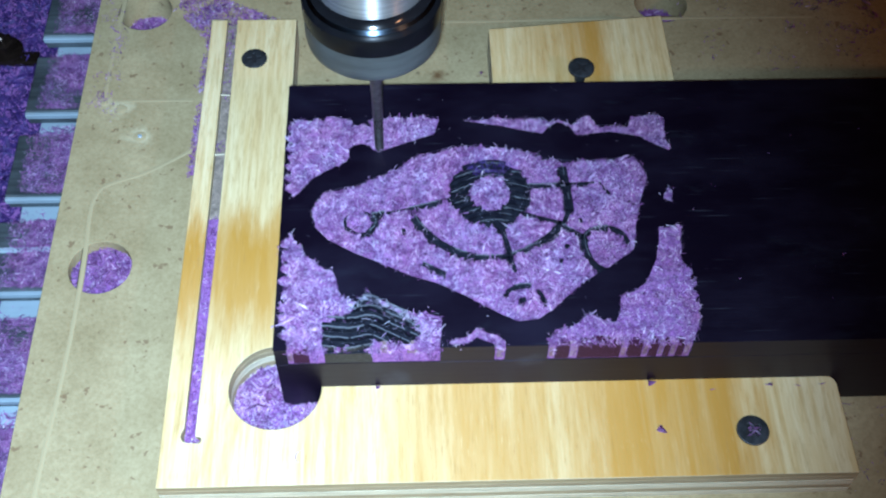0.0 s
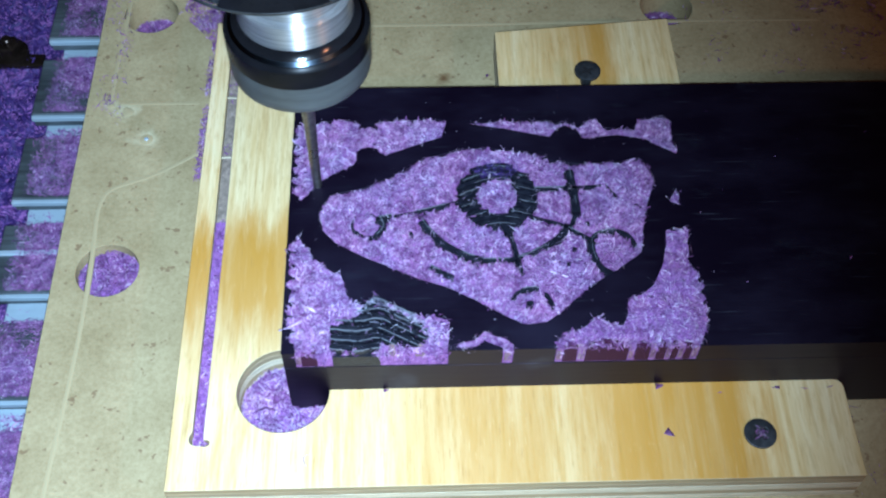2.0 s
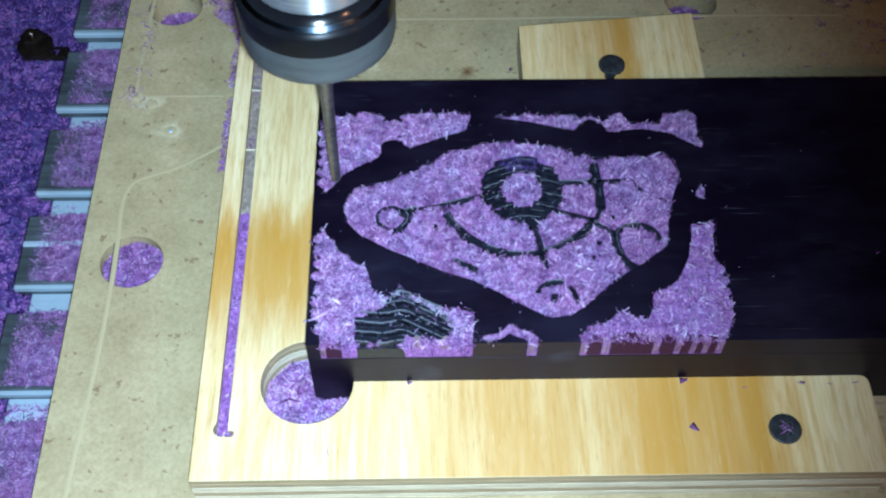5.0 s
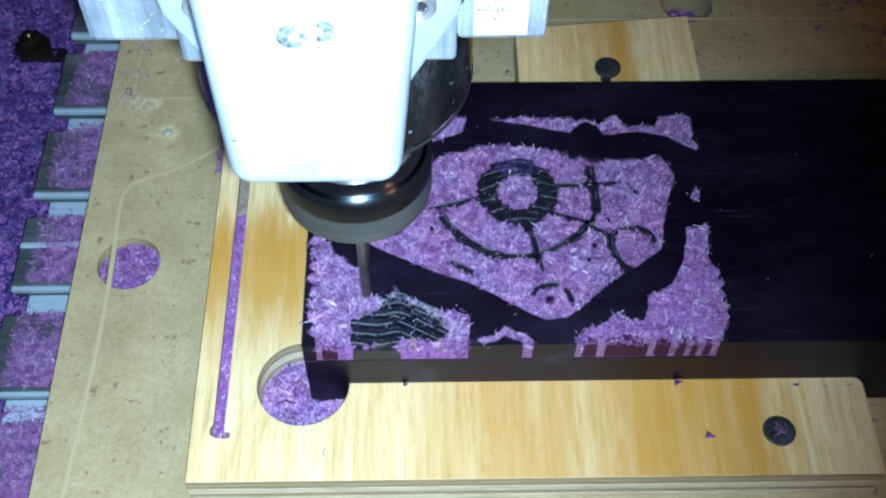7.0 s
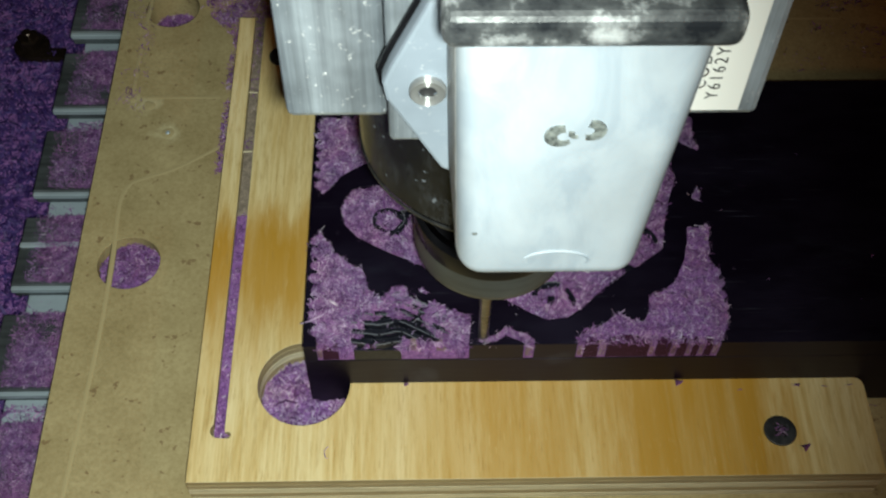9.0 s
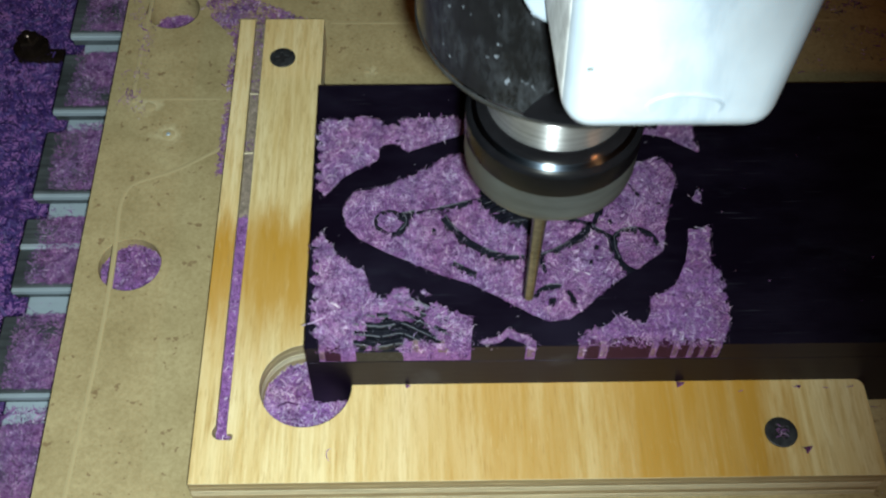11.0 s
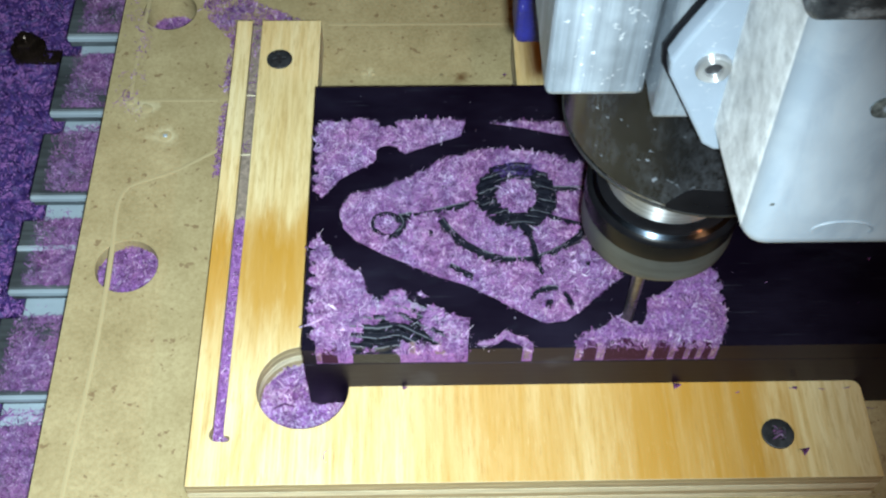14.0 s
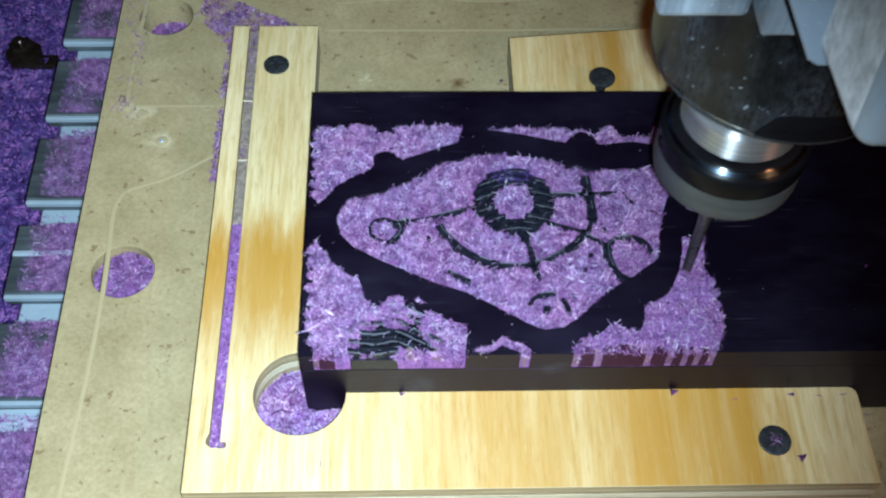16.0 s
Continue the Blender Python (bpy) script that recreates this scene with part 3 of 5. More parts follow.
def loose_chips():
    """Chip drifts on the bed, on the base and along the fence."""
    def drift(name, poly, density, z, rise, size, mat, label, weight=None):
        a = np.array(poly)
        lo, hi = a.min(0), a.max(0)
        n = int(np.prod((hi - lo) / MM) * density)
        p = rng.uniform(lo, hi, (n, 2))
        ok = inside(poly, p)
        if weight is not None:
            ok &= rng.random(n) < weight(p)
        p = p[ok]
        ob = part(name, shavings(np.c_[p, z + np.abs(rng.normal(0, rise, len(p)))], size, lift=0.7), mat)
        return tagged(ob, label, "plastic chips", "loose chips", "stuff")

    sump = [(-0.26, -0.20), (-0.099, -0.20), (-0.099, 0.30), (-0.26, 0.30)]
    cover = [(-0.30, -0.25), (-0.0985, -0.25), (-0.0985, 0.32), (-0.30, 0.32)]
    bed = tagged(part("chip_bed", prism(cover, SUMP, SUMP + 0.004), PACKED), "deep drift of bluish violet chips on the machine base", "plastic chips", "loose chips", "stuff")
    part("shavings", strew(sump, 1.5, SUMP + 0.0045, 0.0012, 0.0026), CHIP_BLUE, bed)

    def tops(p):
        w = np.zeros(len(p))
        for k, lip in enumerate(LIPS[:-1]):
            y0, y1 = lip * MM, (LIPS[k + 1] - 11.2) * MM
            on = (p[:, 1] > y0 + 0.001) & (p[:, 1] < y1)
            clump = np.array([noise.noise(Vector((x * 90, y * 90, 1.7))) for x, y in p])
            side = np.clip((p[:, 0] + 0.098) / 0.010, 0, 1)
            w += on * np.clip(side * (0.75 + 1.3 * clump), 0, 1)
        return w

    drift("bed_chips", [(-0.1005, -0.08), (-0.0755, -0.08), (-0.0755, 0.20), (-0.1005, 0.20)], 34, BED + 0.0002, 0.0006, 0.0007, CHIP, "violet plastic chips heaped on the bed bars", tops)

    def gaps(p):
        w = np.zeros(len(p))
        for lip in LIPS:
            on = (p[:, 1] < lip * MM - 0.002) & (p[:, 1] > lip * MM - 0.0112)
            w += on * np.clip((0.9 if 130 < lip < 134 or lip < 20 else 0.08) + np.array([noise.noise(Vector((x * 70, y * 70, 5.2))) for x, y in p]), 0.05, 1)
        return w

    drift("slot_chips", [(-0.0975, -0.16), (-0.0755, -0.16), (-0.0755, 0.21), (-0.0975, 0.21)], 3, BED - 0.0067, 0.0005, 0.0012, CHIP, "violet chips lying in the bed slots", gaps)
    drift("fence_chips", [(-0.0345, 0.085), (-0.0297, 0.085), (-0.0297, 0.147), (-0.003, 0.147), (-0.003, 0.156), (-0.042, 0.178), (-0.047, 0.165), (-0.034, 0.150)], 7.0, BOARD, 0.0006, 0.0012, CHIP,
          "violet chips drifted against the plywood fence", lambda p: np.clip(0.75 + 1.3 * np.array([noise.noise(Vector((x * 120, y * 120, 3.1))) for x, y in p]), 0, 1))
    drift("board_chips", [(-0.073, 0.11), (-0.062, 0.11), (-0.062, 0.18), (-0.073, 0.18)], 1.6, BOARD, 0.0003, 0.0010, CHIP, "sparse violet chips on the fibreboard",
          lambda p: np.clip(0.1 + 1.2 * np.array([noise.noise(Vector((x * 150, y * 150, 8.1))) for x, y in p]), 0, 1))
    drift("chip_trail", [(-0.0685, 0.1185), (-0.0645, 0.1185), (-0.0635, 0.150), (-0.0665, 0.152)], 4.0, BOARD, 0.0003, 0.0009, CHIP, "thin trail of violet chips on the fibreboard",
          lambda p: np.clip(0.25 + 1.3 * np.array([noise.noise(Vector((x * 180, y * 110, 6.1))) for x, y in p]), 0, 1))
    drift("board_dust", [(0.14, 0.10), (0.30, 0.10), (0.30, 0.21), (0.14, 0.21)], 0.5, BOARD, 0.0002, 0.0010, CHIP, "sparse violet chips on the fibreboard",
          lambda p: np.clip(-0.05 + 1.2 * np.array([noise.noise(Vector((x * 60, y * 60, 2.1))) for x, y in p]), 0, 1))
    drift("back_dust", [(0.178, 0.150), (0.235, 0.146), (0.240, 0.185), (0.180, 0.180)], 1.5, BOARD, 0.0003, 0.0013, CHIP, "violet chips scattered over the far fibreboard",
          lambda p: np.clip(0.12 + 1.5 * np.array([noise.noise(Vector((x * 130, y * 130, 9.1))) for x, y in p]), 0, 1))
    drift("front_dust", [(0.160, -0.03), (0.24, -0.03), (0.24, -0.002), (0.160, -0.002)], 0.5, BOARD, 0.0003, 0.0011, CHIP, "sparse violet chips beside the slab",
          lambda p: np.clip(0.02 + 1.2 * np.array([noise.noise(Vector((x * 90, y * 90, 4.1))) for x, y in p]), 0, 1))


GRIT, _nt, _b = material("grey_fibre_dust", (0.2, 0.16, 0.12), 0.9)
_n = noise_tex(_nt, (1, 1, 1), 700, 5, 0.7)
_nt.links.new(ramp(_nt, _n, [(0.3, (0.09, 0.07, 0.06)), (0.6, (0.30, 0.24, 0.19)), (0.75, (0.45, 0.36, 0.38))]), _b.inputs["Base Color"])
bump(_nt, _b, _n, 0.8, 0.0006)


# ---- plywood fence and stop ----
HX, HR = 0.4, 13.0


def fence():
    a0 = math.degrees(math.acos(-HX / HR))
    out = [(-29.6, 146.1), (-24.2, 146.1), (-23.6, 60.0), (-23.7, -12.0)] + arc(-22.3, -14.2, 2.2, 150, 270, 8) + arc(-19.8, -15.6, 1.0, -80, 130, 8) + [(-20.6, -13.5), (-20.2, 60), (-20.7, 146.1), (-0.2, 146.1), (0, 145.8)]
    out += arc(HX, 0, HR, a0, 360, 40) + [(155.6, 0.0), (157.0, -0.3), (157.9, -1.2), (158.3, -2.5), (158.4, -29.3), (-29.6, -29.3)]
    plywood("plywood_fence", [(x * MM, y * MM) for x, y in out], "pale pine plywood corner fence with round hole and slot", "fence")
    screw("wood_screw", -13.6, 127.0, 0.0, 4.4, 10, label="black cross-head screw sunk in the plywood fence")
    screw("wood_screw", 131.8, -16.5, 0.1, 4.5, 35, label="black cross-head screw sunk in the plywood fence")
    ring = arc(131.8 * MM, -16.5 * MM, 1.7 * MM, 0, 340, 17)
    tagged(part("screw_dust", strew(ring, 5, 0.0004, 0.0002, 0.0009), CHIP), "violet dust caught in a screw recess", "plastic chips", "loose chips", "stuff")
    slot = [(-23.6 * MM, -15 * MM), (-20.7 * MM, -15 * MM), (-20.3 * MM, 60 * MM), (-23.5 * MM, 60 * MM)]
    s = tagged(part("slot_chips", prism(slot, BOARD + 0.0002, -0.0018), PACKED), "violet chips packed into the fence slot", "plastic chips", "loose chips", "stuff")
    part("shavings", strew([(-23.8 * MM, -16 * MM), (-19.5 * MM, -16.3 * MM), (-20.6 * MM, -13 * MM), (-20.3 * MM, 60 * MM), (-23.6 * MM, 60 * MM)], 4.2, -0.0014, 0.0004, 0.0009), CHIP, s)
    part("dust_layer", prism([(-23.5 * MM, 60 * MM), (-20.3 * MM, 60 * MM), (-20.8 * MM, 146 * MM), (-24.1 * MM, 146 * MM)], BOARD + 0.0002, -0.0022), GRIT, s, "fibre dust in the slot")
    part("shavings", strew([(-24.1 * MM, 110 * MM), (-20.9 * MM, 110 * MM), (-20.8 * MM, 146 * MM), (-24.1 * MM, 146 * MM)], 1.4, -0.0020, 0.0003, 0.0010), CHIP, s)
    part("shavings", strew([(-24.1 * MM, 87.5 * MM), (-21.0 * MM, 87.5 * MM), (-20.9 * MM, 92 * MM), (-24.1 * MM, 92 * MM)], 2.5, -0.0020, 0.0003, 0.0010), CHIP, s)
    for y, lean in ((85.6, 3), (111.5, -4)):
        sp = tagged(part("splinter", box(-0.0016, 0.0016, -0.00022, 0.00022, -0.0002, 0.0002, 0.0001, 1), PLIES[0]), "thin pale wood splinter across the fence slot", "splinter", "splinters in the slot")
        sp.matrix_world = pose(-22.4 * MM, y * MM, -0.0012, 0, 0, lean)
    hole = arc(HX * MM, 0, (HR - 0.15) * MM, 88, 360, 40) + [(1.98 * MM, 0.0), (1.98 * MM, 12.7 * MM)]
    c = tagged(part("corner_chips", prism(hole, BOARD + 0.0002, BOARD + 0.0022), PACKED), "violet chips lying in the fence corner hole", "plastic chips", "loose chips", "stuff")
    part("shavings", strew(hole, 6, BOARD + 0.0026, 0.0007, 0.0013), CHIP, c)
    part("shavings", strew(hole, 3, BOARD + 0.0030, 0.0006, 0.0010, width=0.2), CHIP_HAIR, c)


def stop_block():
    pts = [(67.6, 95.0), (129.6, 95.0), (129.4, 145.8), (67.6, 140.0)]
    plywood("plywood_stop", [(x * MM, y * MM) for x, y in pts], "small pale plywood stop block behind the slab", "block")
    screw("wood_screw", 97.2, 115.5, 5.5, 4.4, 30, 0, 0.004, label="black screw standing proud of the plywood stop")


# ---- milled slab ----
P1 = outline([(5.1, 51.1), (4.3, 52.6), (3.7, 79.5, 7, -1.7), (4.6, 80.4), (21.6, 80.2, 4, -1.0), (21.7, 78.0), (27.2, 77.9), (27.4, 80.2), (47.9, 80.6, 4, -0.9), (48.2, 79.9), (46.5, 74.3), (39.1, 71.5), (34.0, 69.3),
              (29.7, 67.6), (28.0, 68.5), (27.2, 70.1), (24.6, 70.8), (22.1, 70.1), (20.9, 68.6), (21.0, 65.7), (20.1, 64.0), (14.7, 61.1), (9.8, 57.3), (6.4, 52.5)])
P2 = outline([(11.1, 43.8), (10.6, 46.9), (11.7, 50.0), (14.9, 53.0), (23.1, 55.0), (31.4, 59.1), (41.5, 65.5), (51.0, 69.1), (60.4, 69.6), (70.5, 67.7), (80.4, 63.9), (88.7, 62.7), (99.0, 63.6), (106.0, 65.1),
              (108.1, 61.3), (109.2, 57.0), (107.8, 52.8), (104.7, 44.5), (103.1, 36.5), (102.0, 30.6), (94.4, 24.9), (85.9, 19.4), (77.3, 11.2), (73.2, 8.2), (67.8, 7.6), (63.4, 9.7), (54.4, 15.6), (46.8, 20.0),
              (39.1, 22.9), (31.3, 26.9), (23.3, 30.8), (15.3, 35.8), (12.0, 39.8)])
# The next three are open to the slab's front edge.
P3 = outline([(5.4, 0.0), (5.2, 2.5), (4.3, 36.6, 8, -2.2), (4.3, 38.2), (5.0, 38.2), (7.1, 34.0), (9.1, 30.1), (12.4, 27.7), (17.1, 25.2), (18.3, 22.3), (18.8, 18.6), (20.7, 15.8), (23.5, 14.6), (26.9, 18.8),
              (29.7, 15.7), (35.8, 12.8), (40.4, 10.4), (46.5, 9.9), (47.1, 6.4), (46.3, 0.0)])
P4 = outline([(61.0, 0.0), (60.2, 0.6), (58.3, 1.4), (56.1, 2.6), (53.9, 0.8), (51.0, 0.5), (48.2, 0.7), (49.8, 2.3), (53.6, 3.1), (56.2, 5.7), (59.4, 4.3), (62.3, 3.0), (64.0, 1.4), (63.7, 0.0)])
P5 = outline([(75.3, 0.0), (74.9, 1.5), (76.6, 3.2), (81.4, 5.3), (85.6, 8.4), (87.7, 9.3), (90.7, 6.8), (93.8, 6.8), (95.5, 10.0), (96.0, 14.6), (101.4, 17.6), (104.1, 20.0), (107.4, 26.6), (109.0, 32.4),
              (109.9, 38.4), (116.3, 38.9), (114.8, 28.0, 2, -0.5), (116.4, 24.5), (117.0, 9.7, 4, -1.4), (116.6, 5.0), (114.6, 1.2), (113.9, 0.0)])
P6 = outline([(55.7, 79.4), (66.1, 80.2), (74.7, 79.2), (79.2, 80.7), (81.6, 78.4), (85.2, 79.9), (88.5, 77.2), (92.6, 80.8), (94.4, 80.8), (96.3, 77.1), (105.7, 76.0), (107.4, 80.2), (115.9, 80.3, 2, -0.6), (117.5, 79.1),
              (116.5, 72.3), (117.4, 66.7), (113.4, 68.9), (108.7, 72.4), (100.3, 74.3), (89.8, 73.1), (87.6, 77.2), (84.2, 78.3), (81.5, 76.8), (79.5, 73.9), (72.7, 75.5), (66.0, 77.4)])
P8 = outline([(112.7, 48.5), (115.0, 52.7), (115.8, 50.6), (115.1, 48.1), (116.1, 46.8)])
TEETH = [(6.9, 11.2, 3.2), (29.6, 33.7, 2.6), (37.3, 40.3, 2.4), (77.2, 81.1, 2.4), (83.3, 94.9, 2.9), (96.6, 100.8, 2.2), (102.5, 105.1, 2.4), (106.6, 108.4, 2.0), (110.0, 112.1, 2.2)]
RING = (62.3 * MM, 52.0 * MM)
# Uncut ridges left standing in the heart pocket: width and way, in millimetres.
LINES = [
    (2.0, [(40.0, 43.2), (41.6, 40.0), (44.6, 36.2), (48.2, 33.0), (52.4, 30.5), (57.0, 29.0)]), (1.4, [(57.0, 29.0), (62.0, 28.9), (66.8, 29.2)]),
    (1.7, [(66.8, 29.2), (71.0, 31.0), (75.2, 33.4), (79.0, 36.3), (81.8, 39.2), (82.6, 41.0)]),
    (2.6, [(63.8, 43.2), (65.0, 38.8)]), (1.3, [(65.0, 38.8), (66.0, 34.6), (66.8, 30.0)]), (1.0, [(66.2, 28.8), (67.4, 26.6), (68.0, 23.6)]),
    (1.4, [(73.0, 54.0), (78.5, 54.0), (84.0, 54.3)]), (0.9, [(84.0, 54.3), (90.0, 54.6), (95.2, 54.9)]), (0.9, [(94.6, 54.6), (97.2, 50.6)]),
    (2.3, [(84.2, 61.0), (84.7, 54.0), (85.0, 48.6), (85.1, 45.2)]), (1.2, [(84.6, 44.4), (83.4, 41.4)]),
    (1.1, [(69.0, 45.0), (73.4, 43.2), (78.0, 41.7), (82.2, 40.2)]), (1.5, [(82.2, 39.4), (85.2, 37.2), (88.2, 35.2)]),
    (1.8, [(88.2, 35.2), (88.1, 32.6), (88.4, 30.0), (89.2, 27.2), (90.6, 25.0), (93.0, 23.6)]),
    (1.6, [(88.2, 35.2), (90.2, 37.4), (92.8, 38.3), (95.4, 38.5)]), (1.3, [(95.4, 38.5), (98.0, 37.6), (99.6, 35.8), (100.6, 33.2)]),
    (1.5, [(38.8, 46.2), (42.0, 47.0), (45.4, 48.0), (51.0, 49.4)]), (0.8, [(32.0, 44.8), (35.6, 45.6), (38.8, 46.2)]),
    (1.6, [(27.6, 44.2), (29.2, 44.4), (31.4, 45.0)]), (1.8, [(27.6, 44.4), (29.0, 42.0), (28.6, 39.8), (27.0, 38.0)]), (1.1, [(27.0, 38.0), (25.0, 37.2), (22.6, 38.0), (20.6, 39.8)]),
    (0.7, [(20.6, 39.8), (19.9, 42.2), (21.0, 44.6), (23.6, 45.8), (26.0, 45.3), (27.6, 44.2)]),
    (1.7, [(42.0, 27.0), (45.0, 25.2), (48.2, 23.2)]), (1.1, [(64.6, 16.0), (65.6, 17.6), (67.4, 18.6)]), (1.6, [(67.4, 18.6), (69.8, 19.3), (72.0, 18.8)]), (1.2, [(73.4, 17.6), (74.8, 15.6), (75.4, 13.6)]),
    (1.3, [(68.4, 14.4), (70.2, 14.6)]), (1.4, [(87.4, 41.0), (88.4, 41.2)]), (1.3, [(82.6, 32.4), (83.8, 32.0)]), (0.9, [(80.6, 27.4), (81.6, 27.2)]), (0.9, [(102.4, 47.8), (103.8, 46.2)]), (0.8, [(36.8, 39.2), (37.2, 38.2)]),
]
STRIPED = outline([(15.3, -0.04), (13.9, 2.4), (14.7, 4.8), (13.5, 7.3), (15.4, 10.3), (19.5, 11.0), (22.3, 13.2), (26.9, 18.4), (31.0, 15.0), (38.2, 11.2), (42.2, 6.8), (41.0, 2.0), (35.8, 1.0), (28.4, 2.6), (28.1, -0.04)])
WAVES = [[(14.6, 1.2 + d), (18.5, 0.7 + d), (23.0, 0.2 + d), (27.6, 1.7 + d), (31.5, -0.7 + d), (41.0, -5.9 + d)] for d in (0.6, 3.7, 6.8, 9.9, 13.0, 16.0)]


def ribbon(line, width, z0, z1):
    """A ridge of even width along a line in millimetres."""
    a = np.array([p for k, p in enumerate(line) if not k or math.dist(p, line[k - 1]) > 1e-6], float)
    t = np.gradient(a, axis=0)
    t /= np.linalg.norm(t, axis=1)[:, None]
    s = np.c_[-t[:, 1], t[:, 0]] * width / 2
    bm = bmesh.new()
    rows = [[bm.verts.new((x * MM, y * MM, z)) for (x, y), z in ((p - q, z0), (p - q * 0.8, z1), (p + q * 0.8, z1), (p + q, z0))] for p, q in zip(a, s)]
    for r0, r1 in zip(rows, rows[1:]):
        for k in range(3):
            bm.faces.new((r0[k], r1[k], r1[k + 1], r0[k + 1]))
    bm.faces.new(rows[0])
    bm.faces.new(rows[-1][::-1])
    bmesh.ops.recalc_face_normals(bm, faces=bm.faces[:])
    return bm


def dense(line, step=1.2):
    out = [line[0]]
    for a, b in zip(line, line[1:]):
        n = max(1, int(math.dist(a, b) / step))
        out += [(a[0] + (b[0] - a[0]) * k / n, a[1] + (b[1] - a[1]) * k / n) for k in range(1, n + 1)]
    return out


def smooth(line, times=2):
    for _ in range(times):
        a = [line[0]]
        for p, q in zip(line, line[1:]):
            a += [(p[0] * 0.75 + q[0] * 0.25, p[1] * 0.75 + q[1] * 0.25), (p[0] * 0.25 + q[0] * 0.75, p[1] * 0.25 + q[1] * 0.75)]
        line = a + [line[-1]]
    return line


def clip_line(line, test):
    """The stretches of a line where test holds."""
    runs, run = [], []
    for p in dense(line, 0.5):
        if test(p):
            run.append(p)
        else:
            if len(run) > 4:
                runs.append(run)
            run = []
    return runs + ([run] if len(run) > 4 else [])


def ragged(line):
    """Broken, uneven stretches of a line."""
    runs, k = [], 0
    while k < len(line) - 2:
        n = random.randint(7, 22)
        run = [(x + random.uniform(-0.05, 0.05), y + random.uniform(-0.09, 0.09)) for x, y in line[k:k + n]]
        if len(run) > 2:
            runs.append(run)
        k += n + random.randint(0, 3)
    return runs


def bare(q):
    """Where the chips leave the dark plastic bare."""
    r = np.hypot(q[:, 0] - RING[0], q[:, 1] - RING[1])
    wob = np.array([noise.noise(Vector((x * 500, y * 500, 0.9))) for x, y in q]) * 0.0009
    out = (r + wob > 5.7 * MM) & (r + wob < 12.5 * MM)
    for w, ln in LINES:
        out |= near_line([(x * MM, y * MM) for x, y in ln], q) + wob * 0.7 < (w * 0.72 + 0.30) * MM
    return out | inside(STRIPED, q + np.c_[wob, wob])


def slab():
    sx, sy, ex = 2.0 * MM, 94.5 * MM, 0.33
    s = part("plastic_slab", box(sx, ex, -0.00001, sy, BOARD + 0.0001, FLOOR, 0.00003, 1), SLAB)
    tagged(s, "thick black violet plastic slab with milled pockets, against the fence", "slab")
    front = [(sx, sy), (sx, 0.0)] + P3 + P4 + P5 + [(ex, 0.0), (ex, sy)]
    part("top_layer", plate([front, P1, P2, P6, P8], FLOOR - 0.0004, TOP, 0.00018), SLAB, s)
    low, up = FLOOR / MM - 0.3, TOP / MM - 0.15
    face = [(sx / MM, BOARD / MM + 0.1), (ex / MM, BOARD / MM + 0.1), (ex / MM, up), (113.9, up), (113.9, low), (75.3, low), (75.3, up), (63.7, up), (63.7, low), (61.0, low), (61.0, up), (46.3, up), (46.3, low), (5.4, low), (5.4, up), (sx / MM, up)]
    me = plate([[(x * MM, z * MM) for x, z in face]], 0.00002, 0.00012)
    me.transform(Matrix.Rotation(radians(90), 4, "X"))
    part("front_face", me, SLAB, s, "sawn glossy front face")
    for x0, x1, d in TEETH:
        pts = [(x0, 0.0), (x1, 0.0)] + [(x0 + (x1 - x0) * (1 - u), d * (0.55 + 0.45 * math.sin(math.pi * u))) for u in (0.0, 0.2, 0.4, 0.6, 0.8, 1.0)]
        if 28 < x0 < 40:
            mid, half = (x0 + x1) / 2, (x1 - x0) / 2
            dome = [(mid - half, FLOOR / MM)] + [(mid - half * math.cos(a) * (0.92 + 0.08 * math.sin(5 * a)), TOP / MM - 3.2 + 3.0 * math.sin(a) ** 0.8) for a in np.linspace(0, math.pi, 15)] + [(mid + half, FLOOR / MM)]
            me = plate([[(x * MM, z * MM) for x, z in dome]], -d * MM, -0.00002, 0.0003)
            me.transform(Matrix.Rotation(radians(90), 4, "X"))
            part("tooth", me, TOOTH_PALE, s, "frayed wall at the edge, painted pale as if lit through")
        else:
            part("tooth", plate([[(x * MM, y * MM) for x, y in pts]], FLOOR, TOP - 0.0004, 0.0002), TOOTH, s, "thin wall at the edge, painted plum as if lit through")
    for w, ln in LINES:
        part("ridge", ribbon(smooth(ln), w * 1.4, FLOOR, TOP - 0.0003), RIDGE, s, "thin dark uncut ridge")
    rx, ry = RING[0] / MM, RING[1] / MM
    part("ring_floor", plate([arc(*RING, 12.2 * MM, 0, 354, 59), arc(*RING, 5.8 * MM, 0, 350, 35)], FLOOR, TOP - 0.0016), RIDGE, s, "dark ring with slanting tool marks")
    for k in range(-5, 7):
        line = [(rx - 13, ry + k * 2.35 - 5.0), (rx - 6, ry + k * 2.35 - 1.6), (rx, ry + k * 2.35), (rx + 6, ry + k * 2.35 - 1.0), (rx + 13, ry + k * 2.35 - 3.4)]
        for run in clip_line(smooth(line), lambda p: 5.9 < math.hypot(p[0] - rx, p[1] - ry) < 12.1):
            part("ridge", ribbon(run[::3] + [run[-1]], 1.3, FLOOR, TOP - 0.0002), RIDGE, s, "thin dark uncut ridge")
            for bit in ragged([(x, y - 0.45) for x, y in run[1:-1]])[k % 2::2]:
                part("burr", ribbon(bit, random.uniform(0.09, 0.20), TOP - 0.0006, TOP - 0.0001), BURR, s, "pale ragged burr")
    for w, ln in LINES:
        if w >= 1.4 and len(ln) > 2:
            run = smooth([(x + 0.2, y + w * 0.36) for x, y in ln])
